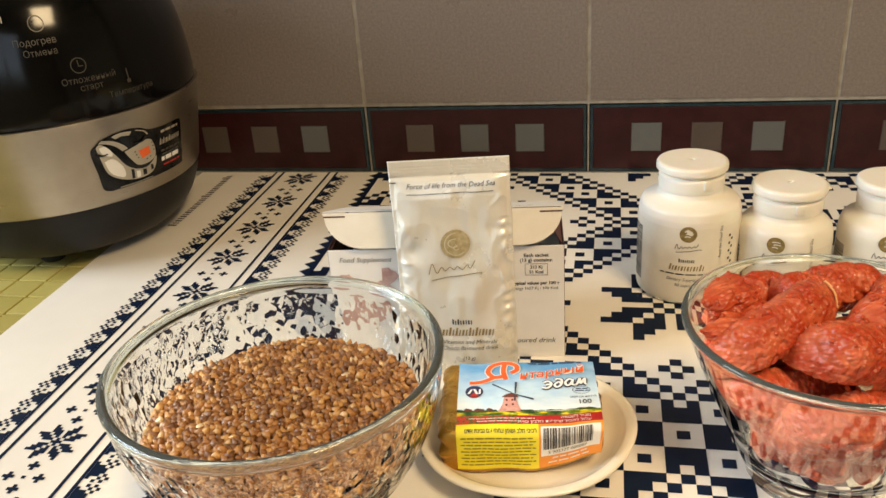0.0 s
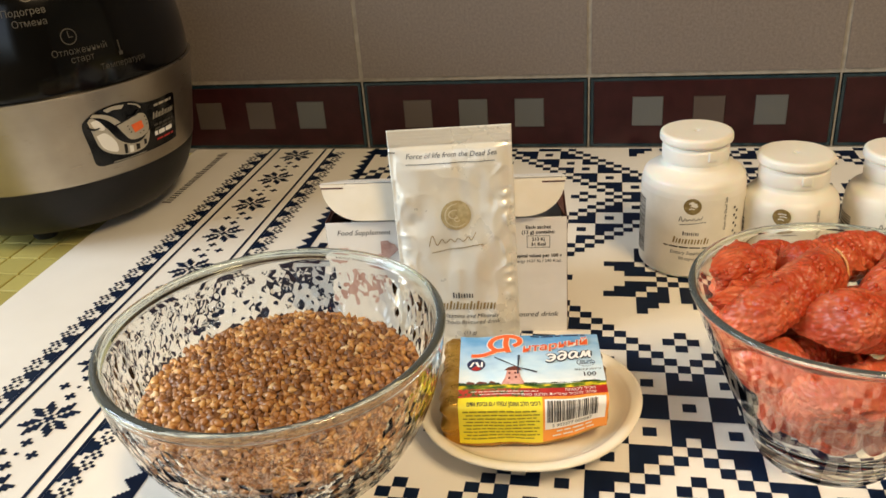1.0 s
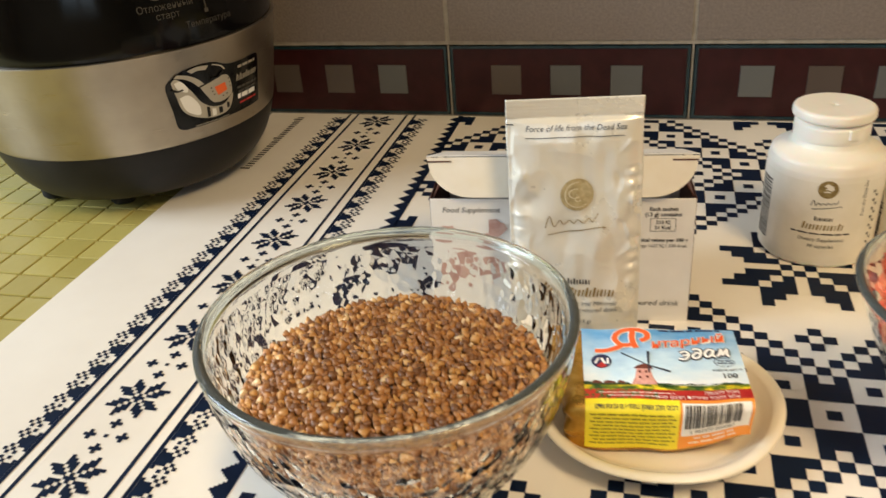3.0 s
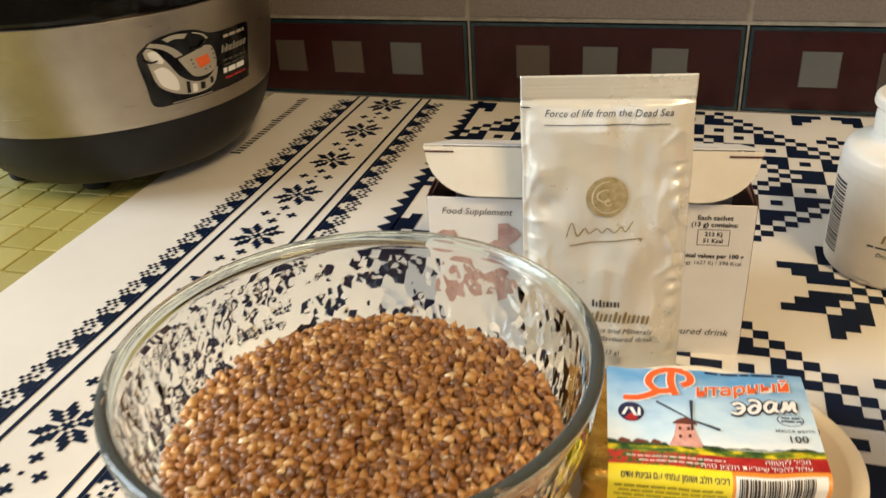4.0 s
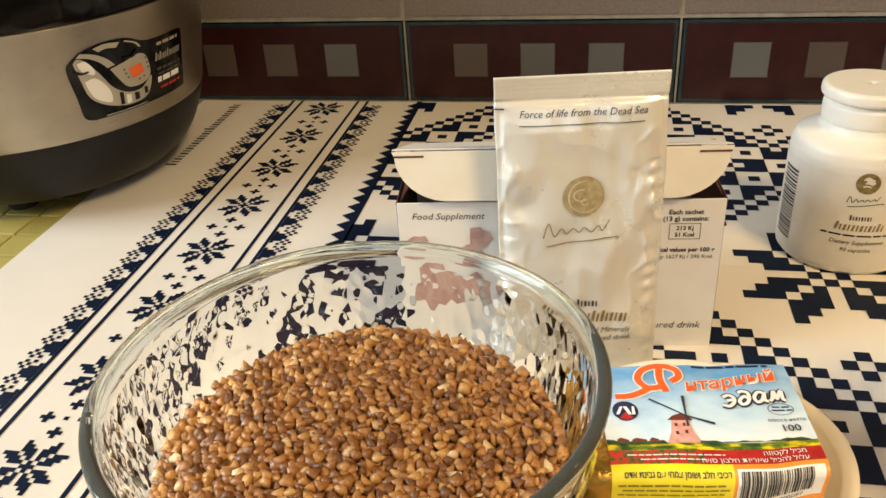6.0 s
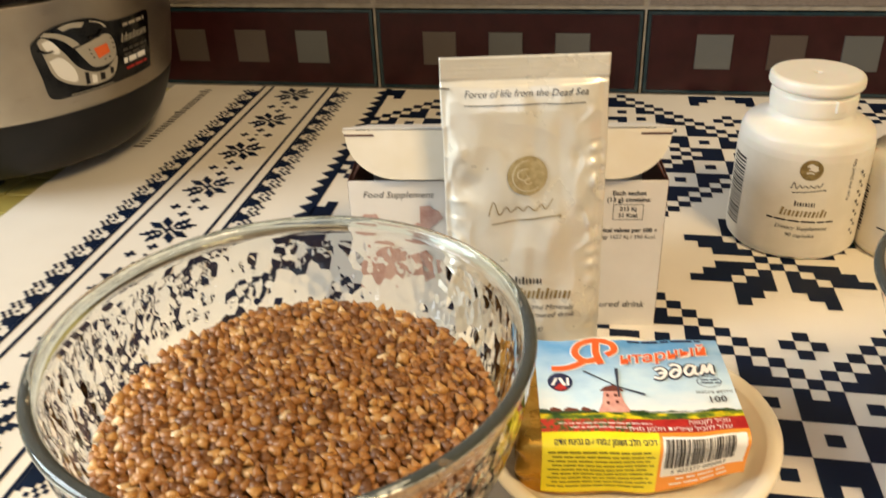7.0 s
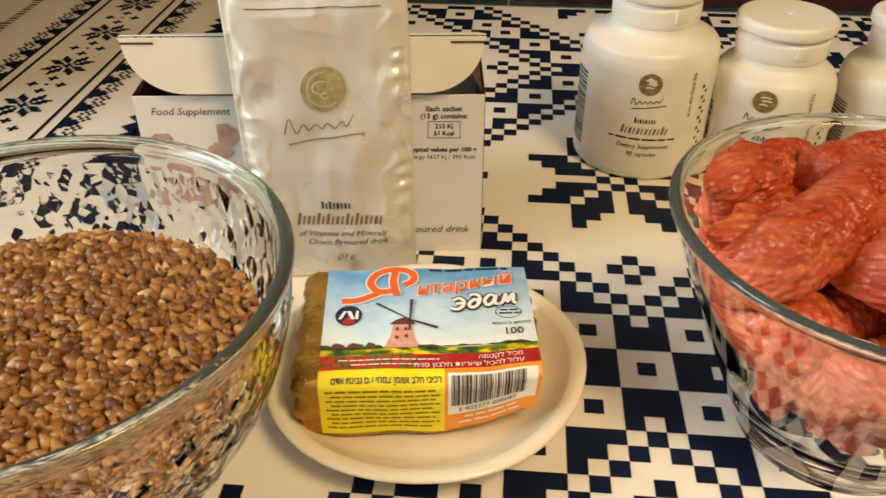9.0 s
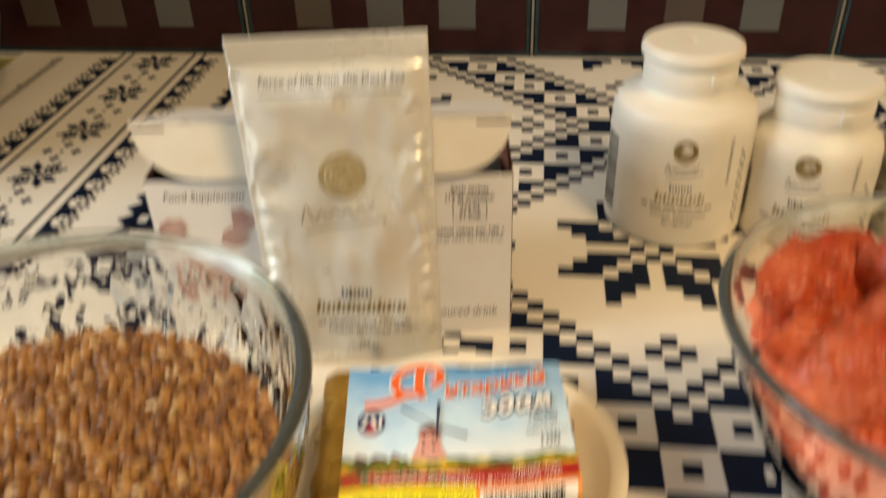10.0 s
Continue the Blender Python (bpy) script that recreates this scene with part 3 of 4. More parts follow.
def sachet_bulge(x, z):
    """How far the sachet's front stands out: flat seams, a puffed body, crumpled sides and a folded top seal."""
    u, v = abs(x) / (SW / 2), z / SH
    inner = max(0.0, 1 - (u / 0.93) ** 4) * max(0.0, min(1.0, (0.93 - v) / 0.09)) * min(1.0, v / 0.08)
    body = 0.25 + 0.75 * inner
    side = math.exp(-((u - 0.84) / 0.16) ** 2) * max(0.0, min(1.0, (0.9 - v) / 0.1))
    crimp = math.exp(-((u - 0.87) / 0.08) ** 2) * math.sin(z * 700 + 3 * math.sin(z * 140)) * 0.0008 * (0.08 < v < 0.74 if x > 0 else 0.10 < v < 0.50)
    fold = 0.0024 * noise.noise((x * 55, z * 38, 3.1)) + 0.0010 * noise.noise((x * 150, z * 60, 7.7))
    crease = 0.0016 * side * ridge((x * 95, z * 75, 5.3)) ** 3 + 0.0003 * inner * ridge((x * 40 + z * 30, z * 28 - x * 20, 9.1)) ** 4
    dent = 0.0
    for du, dv, wu, wv, deep in ((-0.72, 0.60, 0.17, 0.045, 0.0030), (0.70, 0.70, 0.13, 0.035, 0.0022), (0.76, 0.52, 0.11, 0.030, 0.0018), (-0.80, 0.42, 0.10, 0.025, 0.0012)):
        dent -= deep * math.exp(-((x / (SW / 2) - du) / wu) ** 2 - ((v - dv) / wv) ** 2)
    seal = -0.0011 * math.exp(-((v - 0.925) / 0.006) ** 2) + (0.0012 * (v - 0.93) / 0.07 + 0.0002 * math.sin(z * 5200) if v > 0.93 else 0.0)
    return 0.0044 * inner ** 0.65 + (fold + dent) * body * (v < 0.93) + crease + crimp + seal


def sachet_sheet():
    nx, nz, verts, faces = 84, 180, [], []
    for side in (1, -1):
        for j in range(nz + 1):
            for i in range(nx + 1):
                x, z = SW * (i / nx - 0.5), SH * j / nz
                edge = min(i, nx - i, j, nz - j) == 0
                d = sachet_bulge(x, z)
                wob = 0.0006 * noise.noise((z * 60, 0.3 * side, 1.0)) if i in (0, nx) else 0.0
                verts.append((x + wob * (1 if side > 0 else 1), -(d if side > 0 else d - 0.0005 - (0 if edge else 0.0012)), z))
    off = (nx + 1) * (nz + 1)
    for j in range(nz):
        for i in range(nx):
            a = j * (nx + 1) + i
            q = (a, a + 1, a + nx + 2, a + nx + 1)
            faces.append(q)
            faces.append(tuple(v + off for v in reversed(q)))
    rim = [i for i in range(nx)] + [j * (nx + 1) + nx for j in range(nz)] + [nz * (nx + 1) + nx - i for i in range(nx)] + [(nz - j) * (nx + 1) for j in range(nz)]
    for a, b in zip(rim, rim[1:] + rim[:1]):
        faces.append((b, a, a + off, b + off))
    return verts, [], faces


sachet = thing("sachet", pose(-0.1178, -0.0850, 0.0004, -2.2, -0.6, 7), "pearl-white foil sachet with gold seal leaning on the carton", "sachet")
part("foil_pouch", sachet_sheet(), mat_foil_white, sachet, smooth=True)


def on_sachet(x, z):
    return (x, -sachet_bulge(x, z) - 0.0006, z)


part("seam_notch", onto(quads([(-SW / 2, -SW / 2 + 0.0035, 0.1155, 0.1160)]), on_sachet), mat_dark_grey, sachet)
part("printed_motto", onto(letters("Force of life from the Dead Sea", 0.0036, 0.0005, 0.1128, "CENTER", 0.25), on_sachet), mat_black_ink, sachet)
part("printed_rule", onto(quads([(-0.0225 + 0.001 * k, -0.0215 + 0.001 * k, 0.1098, 0.1101) for k in range(45)]), on_sachet), mat_black_ink, sachet)
part("gold_seal", onto(ring_faces(0.001, 0.0815, 0.0002, 0.0078), on_sachet), mat_seal, sachet, "matt gold round seal")
for ring in (ring_faces(0.0014, 0.0815, 0.0058, 0.0063), ring_faces(0.0004, 0.0822, 0.0028, 0.0035, 40, 0.7), ring_faces(0.0016, 0.0796, 0.0012, 0.0018, 40, 0.8)):
    part("seal_mark", onto(ring, lambda x, z: (x, -sachet_bulge(x, z) - 0.0007, z)), mat_seal_mark, sachet)
for line in scrawl(-0.0005, 0.0625, 0.0270):
    part("signature_bar", brush(line, 0.00042, 0, lambda x, z, lift: on_sachet(x, z)), mat_gold_ink, sachet)
part("maker_name", onto(glyphs(-0.004, 0.0335, 0.0115, 0.0034, 4, 21), on_sachet), mat_black_ink, sachet)
part("product_name", onto(glyphs(-0.014, 0.0265, 0.033, 0.0050, 9, 22, 0.2), on_sachet), mat_gold_ink, sachet, "gold lettering")
part("printed_line", onto(letters("of Vitamins and Minerals", 0.0034, 0.003, 0.0215, "CENTER", 0.25), on_sachet), mat_black_ink, sachet)
part("printed_line", onto(letters("Choco flavoured drink", 0.0034, 0.005, 0.0178, "CENTER", 0.25), on_sachet), mat_black_ink, sachet)
part("printed_line", onto(letters("(13 g)", 0.0030, 0.004, 0.0115, "CENTER", 0.2), on_sachet), mat_black_ink, sachet)


# ---- plate and cheese ----
plate = tagged(part("plate", lathe([(0, 0.0058), *spline([(0.020, 0.0054), (0.036, 0.0058), (0.0425, 0.0080), (0.0472, 0.0118), (0.0492, 0.0136), (0.0516, 0.0145), (0.0536, 0.0143), (0.0544, 0.0135), (0.0535, 0.0120), (0.047, 0.0066), (0.040, 0.0032), (0.034, 0.0014), (0.031, 0.0), (0.028, 0.0004), (0.024, 0.0022)], 5), (0, 0.0026)], 96, lambda a, k: 0.0009 * math.sin(2 * a + 0.6) + 0.0004 * math.sin(5 * a)), mat_ceramic, smooth=True), "small round cream ceramic plate under the cheese packet", "plate")
plate.matrix_world = pose(-0.0765, -0.1448, 0) @ Matrix.Scale(0.975, 4)

CW, CD, CH = 0.0690, 0.0545, 0.0252
cheese = thing("cheese_packet", pose(-0.0772, -0.1462, 0.0066, 2.0, 0.4, 7.4), "foil-wrapped cheese block with a windmill label on a plate", "cheese")


def settle(x, y, z):
    """The block sags: its end lies on the plate's slope, so the underside rises and the end rounds off there."""
    e = max(0.0, min(1.0, (x - 0.004) / 0.0325))
    e = e * e * (3 - 2 * e) * max(0.0, min(1.0, 0.5 - y / CD))
    f = max(0.0, min(1.0, 0.7 + z / CH * 0.6))
    crease = 0.00035 * noise.noise((x * 90, y * 60, z * 90))
    return Vector((x - 0.0012 * e * (1 - z / CH), y + 0.0030 * e * e * f + crease, CH - (CH - z) * (1 - 0.34 * e) + crease))


wrap = bmesh.new()
bmesh.ops.create_cube(wrap, size=1, matrix=Matrix.Translation((0, 0, CH / 2)) @ Matrix.Diagonal((CW + 0.0065, CD, CH, 1)))
bmesh.ops.subdivide_edges(wrap, edges=wrap.edges[:], cuts=22, use_grid_fill=True)
for v in wrap.verts:
    x, y, z = v.co
    hx, hy, hz = (CW + 0.0065) / 2 - 0.004, CD / 2 - 0.004, CH / 2 - 0.004
    q = Vector((max(-hx, min(hx, x)), max(-hy, min(hy, y)), max(-hz, min(hz, z - CH / 2))))
    d = Vector((x, y, z - CH / 2)) - q
    if d.length > 1e-6:
        v.co = q + d.normalized() * 0.004 + Vector((0, 0, CH / 2))
    end = max(0.0, (abs(v.co.x) - CW / 2 + 0.009) / 0.012)
    v.co += Vector((0.0022, 0.0012, 0.0012)) * end * noise.noise(v.co * 170)
    v.co.x -= 0.0018
    v.co = settle(*v.co)
part("foil_wrap", wrap, mat_gold_foil, cheese, "crumpled gold foil", smooth=True)

LX0, LX1 = -CW / 2 + 0.0030, CW / 2 + 0.0010
E = 0.0005


def on_label(x, s, lift=0.0):
    """A point of the label: s runs from the back of the top, over the fold, down the front."""
    r, q = 0.004, E + lift * 0.6
    arc = math.pi / 2 * r
    if s <= FOLD:
        return settle(x, CD / 2 - 0.002 - s, CH + q)
    if s <= FOLD + arc:
        a = (s - FOLD) / r
        return settle(x, -CD / 2 + r - (r + q) * math.sin(a), CH - r + (r + q) * math.cos(a))
    return settle(x, -CD / 2 - q, CH - r - (s - FOLD - arc))


FOLD, LW = CD - 0.006, CW - 0.002


def label_panel(name, x0, x1, s0, s1, material, lift=0.0, label=""):
    """A piece of the label; x0 and x1 are shares of its width."""
    n, w = max(2, int((s1 - s0) / 0.0008)), max(2, int((x1 - x0) * 40))
    verts = [on_label(LX0 + LW * (x0 + (x1 - x0) * j / w), s0 + (s1 - s0) * k / n, lift) for k in range(n + 1) for j in range(w + 1)]
    faces = [(k * (w + 1) + j, (k + 1) * (w + 1) + j, (k + 1) * (w + 1) + j + 1, k * (w + 1) + j + 1) for k in range(n) for j in range(w)]
    return part(name, (verts, [], faces), material, cheese, label, smooth=True)


label_panel("label_sky", 0, 1, 0.0, 0.0385, mat_sky, 0, "pale blue sky print")
label_panel("label_field", 0, 1, 0.0385, 0.0416, mat_field, 0, "yellow flower field print")
label_panel("tulip_print", 0, 0.44, 0.0416, 0.0478, mat_tulips, 0, "red tulip print")
label_panel("label_red", 0.44, 1, 0.0416, 0.0478, mat_red_ink, 0, "red band")
label_panel("label_yellow", 0, 0.56, 0.0478, 0.0718, mat_yellow_panel, 0, "yellow panel")
label_panel("label_orange", 0.56, 1, 0.0478, 0.0718, mat_orange_panel, 0, "orange panel")
code_panel = label_panel("bar_code_panel", 0.575, 0.982, 0.0496, 0.0650, mat_white_ink, 0.0002, "white bar code panel")


def on_top(x, y, lift=0.0005):
    """x from the label's left edge, y from its back edge."""
    return on_label(LX0 + x * 0.952, y, lift)


def on_face(x, y, lift=0.0003):
    """x from the label's left edge, y down from the fold, on the front."""
    return on_label(LX0 + x * 0.952, 0.0488 + y, lift)


def lower(x, y, lift=0.0005):
    """The landscape's prints, which stand further down the label."""
    return on_top(x + 0.0024, y + 0.0040, lift)


part("mill_tower", onto(fan([(0.0180, 0.0348), (0.0296, 0.0348), (0.0276, 0.0300), (0.0268, 0.0240), (0.0212, 0.0240), (0.0200, 0.0300)]), lower), mat_mill, cheese, "pink windmill tower")
part("mill_cap", onto(fan([(0.0196, 0.0246), (0.0282, 0.0246), (0.0270, 0.0224), (0.0246, 0.0214), (0.0216, 0.0226)]), lambda x, y: lower(x, y, 0.0006)), mat_mill_cap, cheese, "dark red mill cap")
for x, y in ((0.0222, 0.0268), (0.0250, 0.0268), (0.0220, 0.0305), (0.0252, 0.0300)):
    part("mill_window", onto(quads([(x - 0.0005, x + 0.0005, y - 0.0007, y + 0.0007)]), lambda x, y: lower(x, y, 0.0007)), mat_mill_cap, cheese)
for x0, y0, x1, y1, w in ((0.0265, 0.0225, 0.0150, 0.0140, 0.00045), (0.0265, 0.0225, 0.0272, 0.0125, 0.0006), (0.0265, 0.0225, 0.0356, 0.0262, 0.0006), (0.0265, 0.0225, 0.0262, 0.0275, 0.0004)):
    d = Vector((x1 - x0, y1 - y0)).normalized()
    part("mill_sail", onto(fan([(x0 + d.y * w * 0.5, y0 - d.x * w * 0.5), (x1 + d.y * w, y1 - d.x * w), (x1 - d.y * w, y1 + d.x * w), (x0 - d.y * w * 0.5, y0 + d.x * w * 0.5)]), lambda x, y: lower(x, y, 0.0008)), mat_sail, cheese)
part("hedge", onto(fan([(-0.0024, 0.0352), (-0.0024, 0.0330), *[(0.0014 * k, 0.0340 - 0.0009 * random.Random(k).random()) for k in range(13)], (0.0182, 0.0352)]), lower), mat_hedge, cheese)
part("hedge", onto(fan([(0.0288, 0.0352), *[(0.0290 + 0.0024 * k, 0.0343 - 0.0010 * random.Random(k + 40).random()) for k in range(16)], (0.0665, 0.0352)]), lower), mat_hedge, cheese)
for x, w in ((0.0012, 0.0040), (0.0062, 0.0050), (0.0122, 0.0030)):
    part("house_print", onto(fan([(x, 0.0343), (x, 0.0331), (x + w * 0.3, 0.0322), (x + w, 0.0331), (x + w, 0.0343)]), lambda x, y: lower(x, y, 0.0006)), mat_mill_cap, cheese)
part("logo_disc", onto(fan(disc_points(0.0083, 0.0238, 0.0045, 32, 1.05)), on_top), mat_navy_logo, cheese, "navy round logo")
part("logo_wedge", onto(fan([(0.0058, 0.0272), (0.0083, 0.0244), (0.0108, 0.0272), (0.0083, 0.0285)]), lambda x, y: on_top(x, y, 0.0006)), mat_red_ink, cheese)
part("logo_mark", onto(([(0.0050, 0.0198, 0), (0.0062, 0.0198, 0), (0.0078, 0.0160, 0), (0.0068, 0.0160, 0), (0.0078, 0.0160, 0), (0.0092, 0.0160, 0), (0.0106, 0.0200, 0), (0.0094, 0.0200, 0), (0.0110, 0.0160, 0), (0.0118, 0.0160, 0), (0.0118, 0.0200, 0), (0.0106, 0.0200, 0)], [], [(0, 1, 2, 3), (4, 5, 6, 7), (8, 9, 10, 11)]), lambda x, y: on_top(x - 0.0002, y + 0.0058, 0.0007)), mat_white_ink, cheese)


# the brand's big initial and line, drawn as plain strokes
initial = (
    [(0.0280, 0.0012), (0.0225, 0.0008), (0.0172, 0.0032), (0.0152, 0.0080), (0.0182, 0.0122), (0.0232, 0.0115)],
    [(0.0190, 0.0120), (0.0150, 0.0148), (0.0108, 0.0166), (0.0058, 0.0168)],
    [(0.0240, 0.0012), (0.0232, 0.0075), (0.0244, 0.0140)],
    [(0.0262, 0.0010), (0.0298, 0.0030), (0.0302, 0.0068), (0.0270, 0.0090)],
)
for line in initial:
    part("initial_edge", brush(line, 0.0036, 0.0006, on_top), mat_white_ink, cheese)
for line in initial:
    part("initial_stroke", brush(line, 0.0026, 0.0008, on_top), mat_orange_ink, cheese)
for bold, lift, ink in ((0.00045, 0.0006, mat_white_ink), (0.0001, 0.0009, mat_orange_ink)):
    part("name_lettering", onto(letters("нтарный", 0.0082, 0.0312, 0, "LEFT", 0.1, bold), lambda x, y, lift=lift: on_top(x, 0.0146 - y - 0.15 * (x - 0.030), lift)), ink, cheese)
CURSIVE = (
    (0.0, [(0.1, 0.85), (0.5, 1.0), (0.85, 0.7), (0.85, 0.3), (0.5, 0.0), (0.05, 0.15)]),
    (0.0, [(0.35, 0.5), (0.6, 0.52), (0.85, 0.52)]),
    (1.1, [(0.8, 0.45), (0.5, 0.7), (0.15, 0.4), (0.3, 0.05), (0.65, 0.1), (0.85, 0.5), (0.75, 1.0), (0.35, 1.2), (0.1, 1.1)]),
    (2.2, [(0.8, 0.8), (0.4, 0.95), (0.1, 0.5), (0.3, 0.05), (0.65, 0.25), (0.85, 0.9)]),
    (2.2, [(0.85, 0.9), (0.8, 0.2), (1.05, 0.05)]),
    (3.35, [(0.0, 0.05), (0.2, 0.3), (0.35, 0.95), (0.5, 0.2), (0.85, 0.95), (0.92, 0.2), (1.1, 0.05)]),
)
for width, lift, ink in ((0.0026, 0.0006, mat_sail), (0.0013, 0.0009, mat_white_ink)):
    for at, line in CURSIVE:
        pts = [(0.0425 + 0.0051 * (at + x + 0.15 * y), 0.0222 - 0.0054 * y - 0.10 * 0.0051 * (at + x)) for x, y in line]
        part("cheese_name", brush(pts, width, lift, on_top), ink, cheese)
part("top_writing", onto(quads(bars(0.036, 0.0008, 0.028, 0.0018, 71)), on_top), mat_navy_logo, cheese)
part("oval_stamp", onto(ring_faces(0.0622, 0.0238, 0.0042, 0.0045, 32, 0.62), on_top), mat_navy_logo, cheese)
part("stamp_writing", onto(quads(bars(0.0594, 0.0225, 0.006, 0.0011, 73) + bars(0.0590, 0.0240, 0.007, 0.0011, 74)), on_top), mat_navy_logo, cheese)
part("weight_words", onto(letters("масса нетто", 0.0022, 0.0628, 0, "CENTER"), lambda x, y: on_top(x, 0.0296 - y)), mat_black_ink, cheese)
part("weight_number", onto(letters("100", 0.0046, 0.0630, 0, "CENTER", 0, 0.00004), lambda x, y: on_top(x, 0.0346 - y, 0.0009)), mat_black_ink, cheese)


def hebrew(words):
    return words[::-1]


for words, y in (("מכיל לקטוזה", 0.0444), ("עלול להכיל שאריות חלבון סויה", 0.0474)):
    part("red_band_writing", onto(letters(hebrew(words), 0.0028, 0.0650, 0, "RIGHT"), lambda x, z, y=y: on_top(x, y - z, 0.0006)), mat_white_ink, cheese)
for y, x, ln, seed in ((0.0438, 0.006, 0.032, 77), (0.0458, 0.010, 0.022, 78)):
    part("field_writing", onto(quads(bars(x, y, ln, 0.0008, seed)), on_top), mat_white_ink, cheese)
part("yellow_title", onto(letters(hebrew("רכיבי חלב ושומן צמחי עם גבינת אדם"), 0.0023, 0.0385, 0, "RIGHT", 0, 0.00005), lambda x, z: on_face(x, 0.0032 - z, 0.0006)), mat_black_ink, cheese)
for k in range(9):
    part("yellow_writing", onto(quads(bars(0.002 + 0.0015 * (k % 2), 0.0052 + 0.00185 * k, 0.0345, 0.0011, 80 + k, 0.3)), on_face), mat_olive_ink, cheese)["kind"] = "stuff"
rng, x = random.Random(6), 0.0415
while x < 0.0655:
    w = rng.choice((0.00027, 0.00027, 0.00054, 0.0008))
    part("bar", onto(quads([(x, x + w, y, y + 0.0013) for y in [0.0016 + 0.0013 * j for j in range(8)]]), lambda x, y: on_face(x, y, 0.0006)), mat_black_ink, code_panel)
    x += w + rng.choice((0.00027, 0.00027, 0.00054))
part("bar_code_number", onto(letters("5 902377 000087", 0.0027, 0.0533, 0, "CENTER"), lambda x, y: on_face(x, 0.0149 - y, 0.0006)), mat_black_ink, code_panel)
for y, x, ln, seed in ((0.0175, 0.046, 0.017, 91), (0.0200, 0.044, 0.020, 92)):
    part("orange_writing", onto(quads(bars(x, y, ln, 0.0015, seed)), on_face), mat_white_ink, cheese)


# ---- glass bowl of buckwheat ----
BX, BY, BR, BH = -0.1812, -0.1875, 0.0744, 0.0760
grain_bowl = thing("glass_bowl", pose(BX, BY, 0), "hammered clear glass bowl with a greenish rounded rim", "bowl")
outer = spline([(0.020, 0.0012), (0.030, 0.0), (0.040, 0.0035), (0.054, 0.016), (0.0655, 0.036), (0.0718, 0.056), (BR - 0.0008, BH - 0.005)], 7)
rim_top = spline([(BR - 0.0008, BH - 0.005), (BR + 0.0002, BH - 0.003), (BR, BH - 0.0008), (BR - 0.0018, BH), (BR - 0.0036, BH - 0.0008), (BR - 0.0042, BH - 0.003), (BR - 0.0040, BH - 0.005)], 4)
inner = spline([(BR - 0.0040, BH - 0.005), (0.0680, 0.056), (0.0615, 0.037), (0.050, 0.019), (0.036, 0.0075), (0.020, 0.0052)], 7)
part("bowl_wall", lathe([(0, 0.0012), *outer[:-1], *rim_top, *inner[1:], (0, 0.0052)], 160), mat_hammered, grain_bowl, "hammered glass wall", smooth=True)
grain_bowl.children[0].visible_shadow = False
glass = grain_bowl.children[0].data
glass.materials.append(mat_clear.m)
glass.materials.append(mat_rim.m)
for p in glass.polygons:
    z = sum(glass.vertices[v].co.z for v in p.vertices) / 4
    outside = p.normal.x * p.center.x + p.normal.y * p.center.y > 0 or z < 0.004
    p.material_index = 2 if z > BH - 0.0030 else 0 if outside and z < BH - 0.011 else 1


def heap(x, y):
    """Height of the buckwheat above the worktop."""
    r = math.hypot(x, y) / 0.063
    return 0.0432 + 0.0048 * max(0.0, 1 - r * r) + 0.0016 * noise.noise((x * 60, y * 60, 2.0))


def kernel(rng):
    """A three-sided buckwheat kernel with swollen edges: points and faces."""
    s, tall = rng.uniform(0.0021, 0.0027), rng.uniform(1.1, 1.4)
    pts = [(0, 0, -tall * 0.75)]
    for z, r in ((-0.45, 0.82), (-0.05, 0.98), (0.42, 0.55)):
        for k in range(6):
            a = math.pi * k / 3
            rr = r * (1.08 if k % 2 == 0 else 0.56)
            pts.append((rr * math.cos(a), rr * math.sin(a), z * tall * 0.85))
    pts.append((0, 0, tall * 0.8))
    faces = [(0, 1 + (k + 1) % 6, 1 + k) for k in range(6)]
    for ring in range(2):
        for k in range(6):
            a, b = 1 + ring * 6 + k, 1 + ring * 6 + (k + 1) % 6
            faces.append((a, b, b + 6, a + 6))
    faces += [(13 + k, 13 + (k + 1) % 6, 19) for k in range(6)]
    return [Vector(p) * s for p in pts], faces


def inner_radius(z):
    for (r0, z0), (r1, z1) in zip(inner, inner[1:]):
        if z1 <= z <= z0:
            return r1 + (r0 - r1) * (z - z1) / (z0 - z1)
    return 0.02


def grains():
    rng, verts, faces = random.Random(12), [], []

    def put(place, up=None):
        pts, fs = kernel(rng)
        turn = Euler((rng.uniform(0, 6.3), rng.uniform(0, 6.3), rng.uniform(0, 6.3))).to_matrix()
        k = len(verts)
        verts.extend(tuple(turn @ p + place) for p in pts)
        faces.extend(tuple(i + k for i in q) for q in fs)

    step = 0.0031
    for layer in range(3):
        for i in range(-23, 24):
            for j in range(-27, 28):
                x = (i + 0.5 * (j % 2)) * step + rng.uniform(-1, 1) * 0.0009
                y = j * step * 0.87 + rng.uniform(-1, 1) * 0.0009
                z = heap(x, y) - 0.0022 * layer + rng.uniform(-1, 1) * 0.0007
                if math.hypot(x, y) < inner_radius(z) - 0.0026:
                    put(Vector((x, y, z)))
    z = 0.0095
    while z < 0.0445:
        r = inner_radius(z) - 0.0027
        n = int(2 * math.pi * r / 0.0036)
        for k in range(n):
            a = 2 * math.pi * (k + rng.random() * 0.6) / n
            zz = z + rng.uniform(-1, 1) * 0.0012
            put(Vector((r * math.cos(a), r * math.sin(a), zz)))
        z += 0.0031
    return verts, [], faces


buckwheat = tagged(part("buckwheat", grains(), mat_grain, smooth=True, m=pose(BX, BY, 0)), "heap of roasted brown buckwheat kernels in the glass bowl", "buckwheat", kind="stuff")


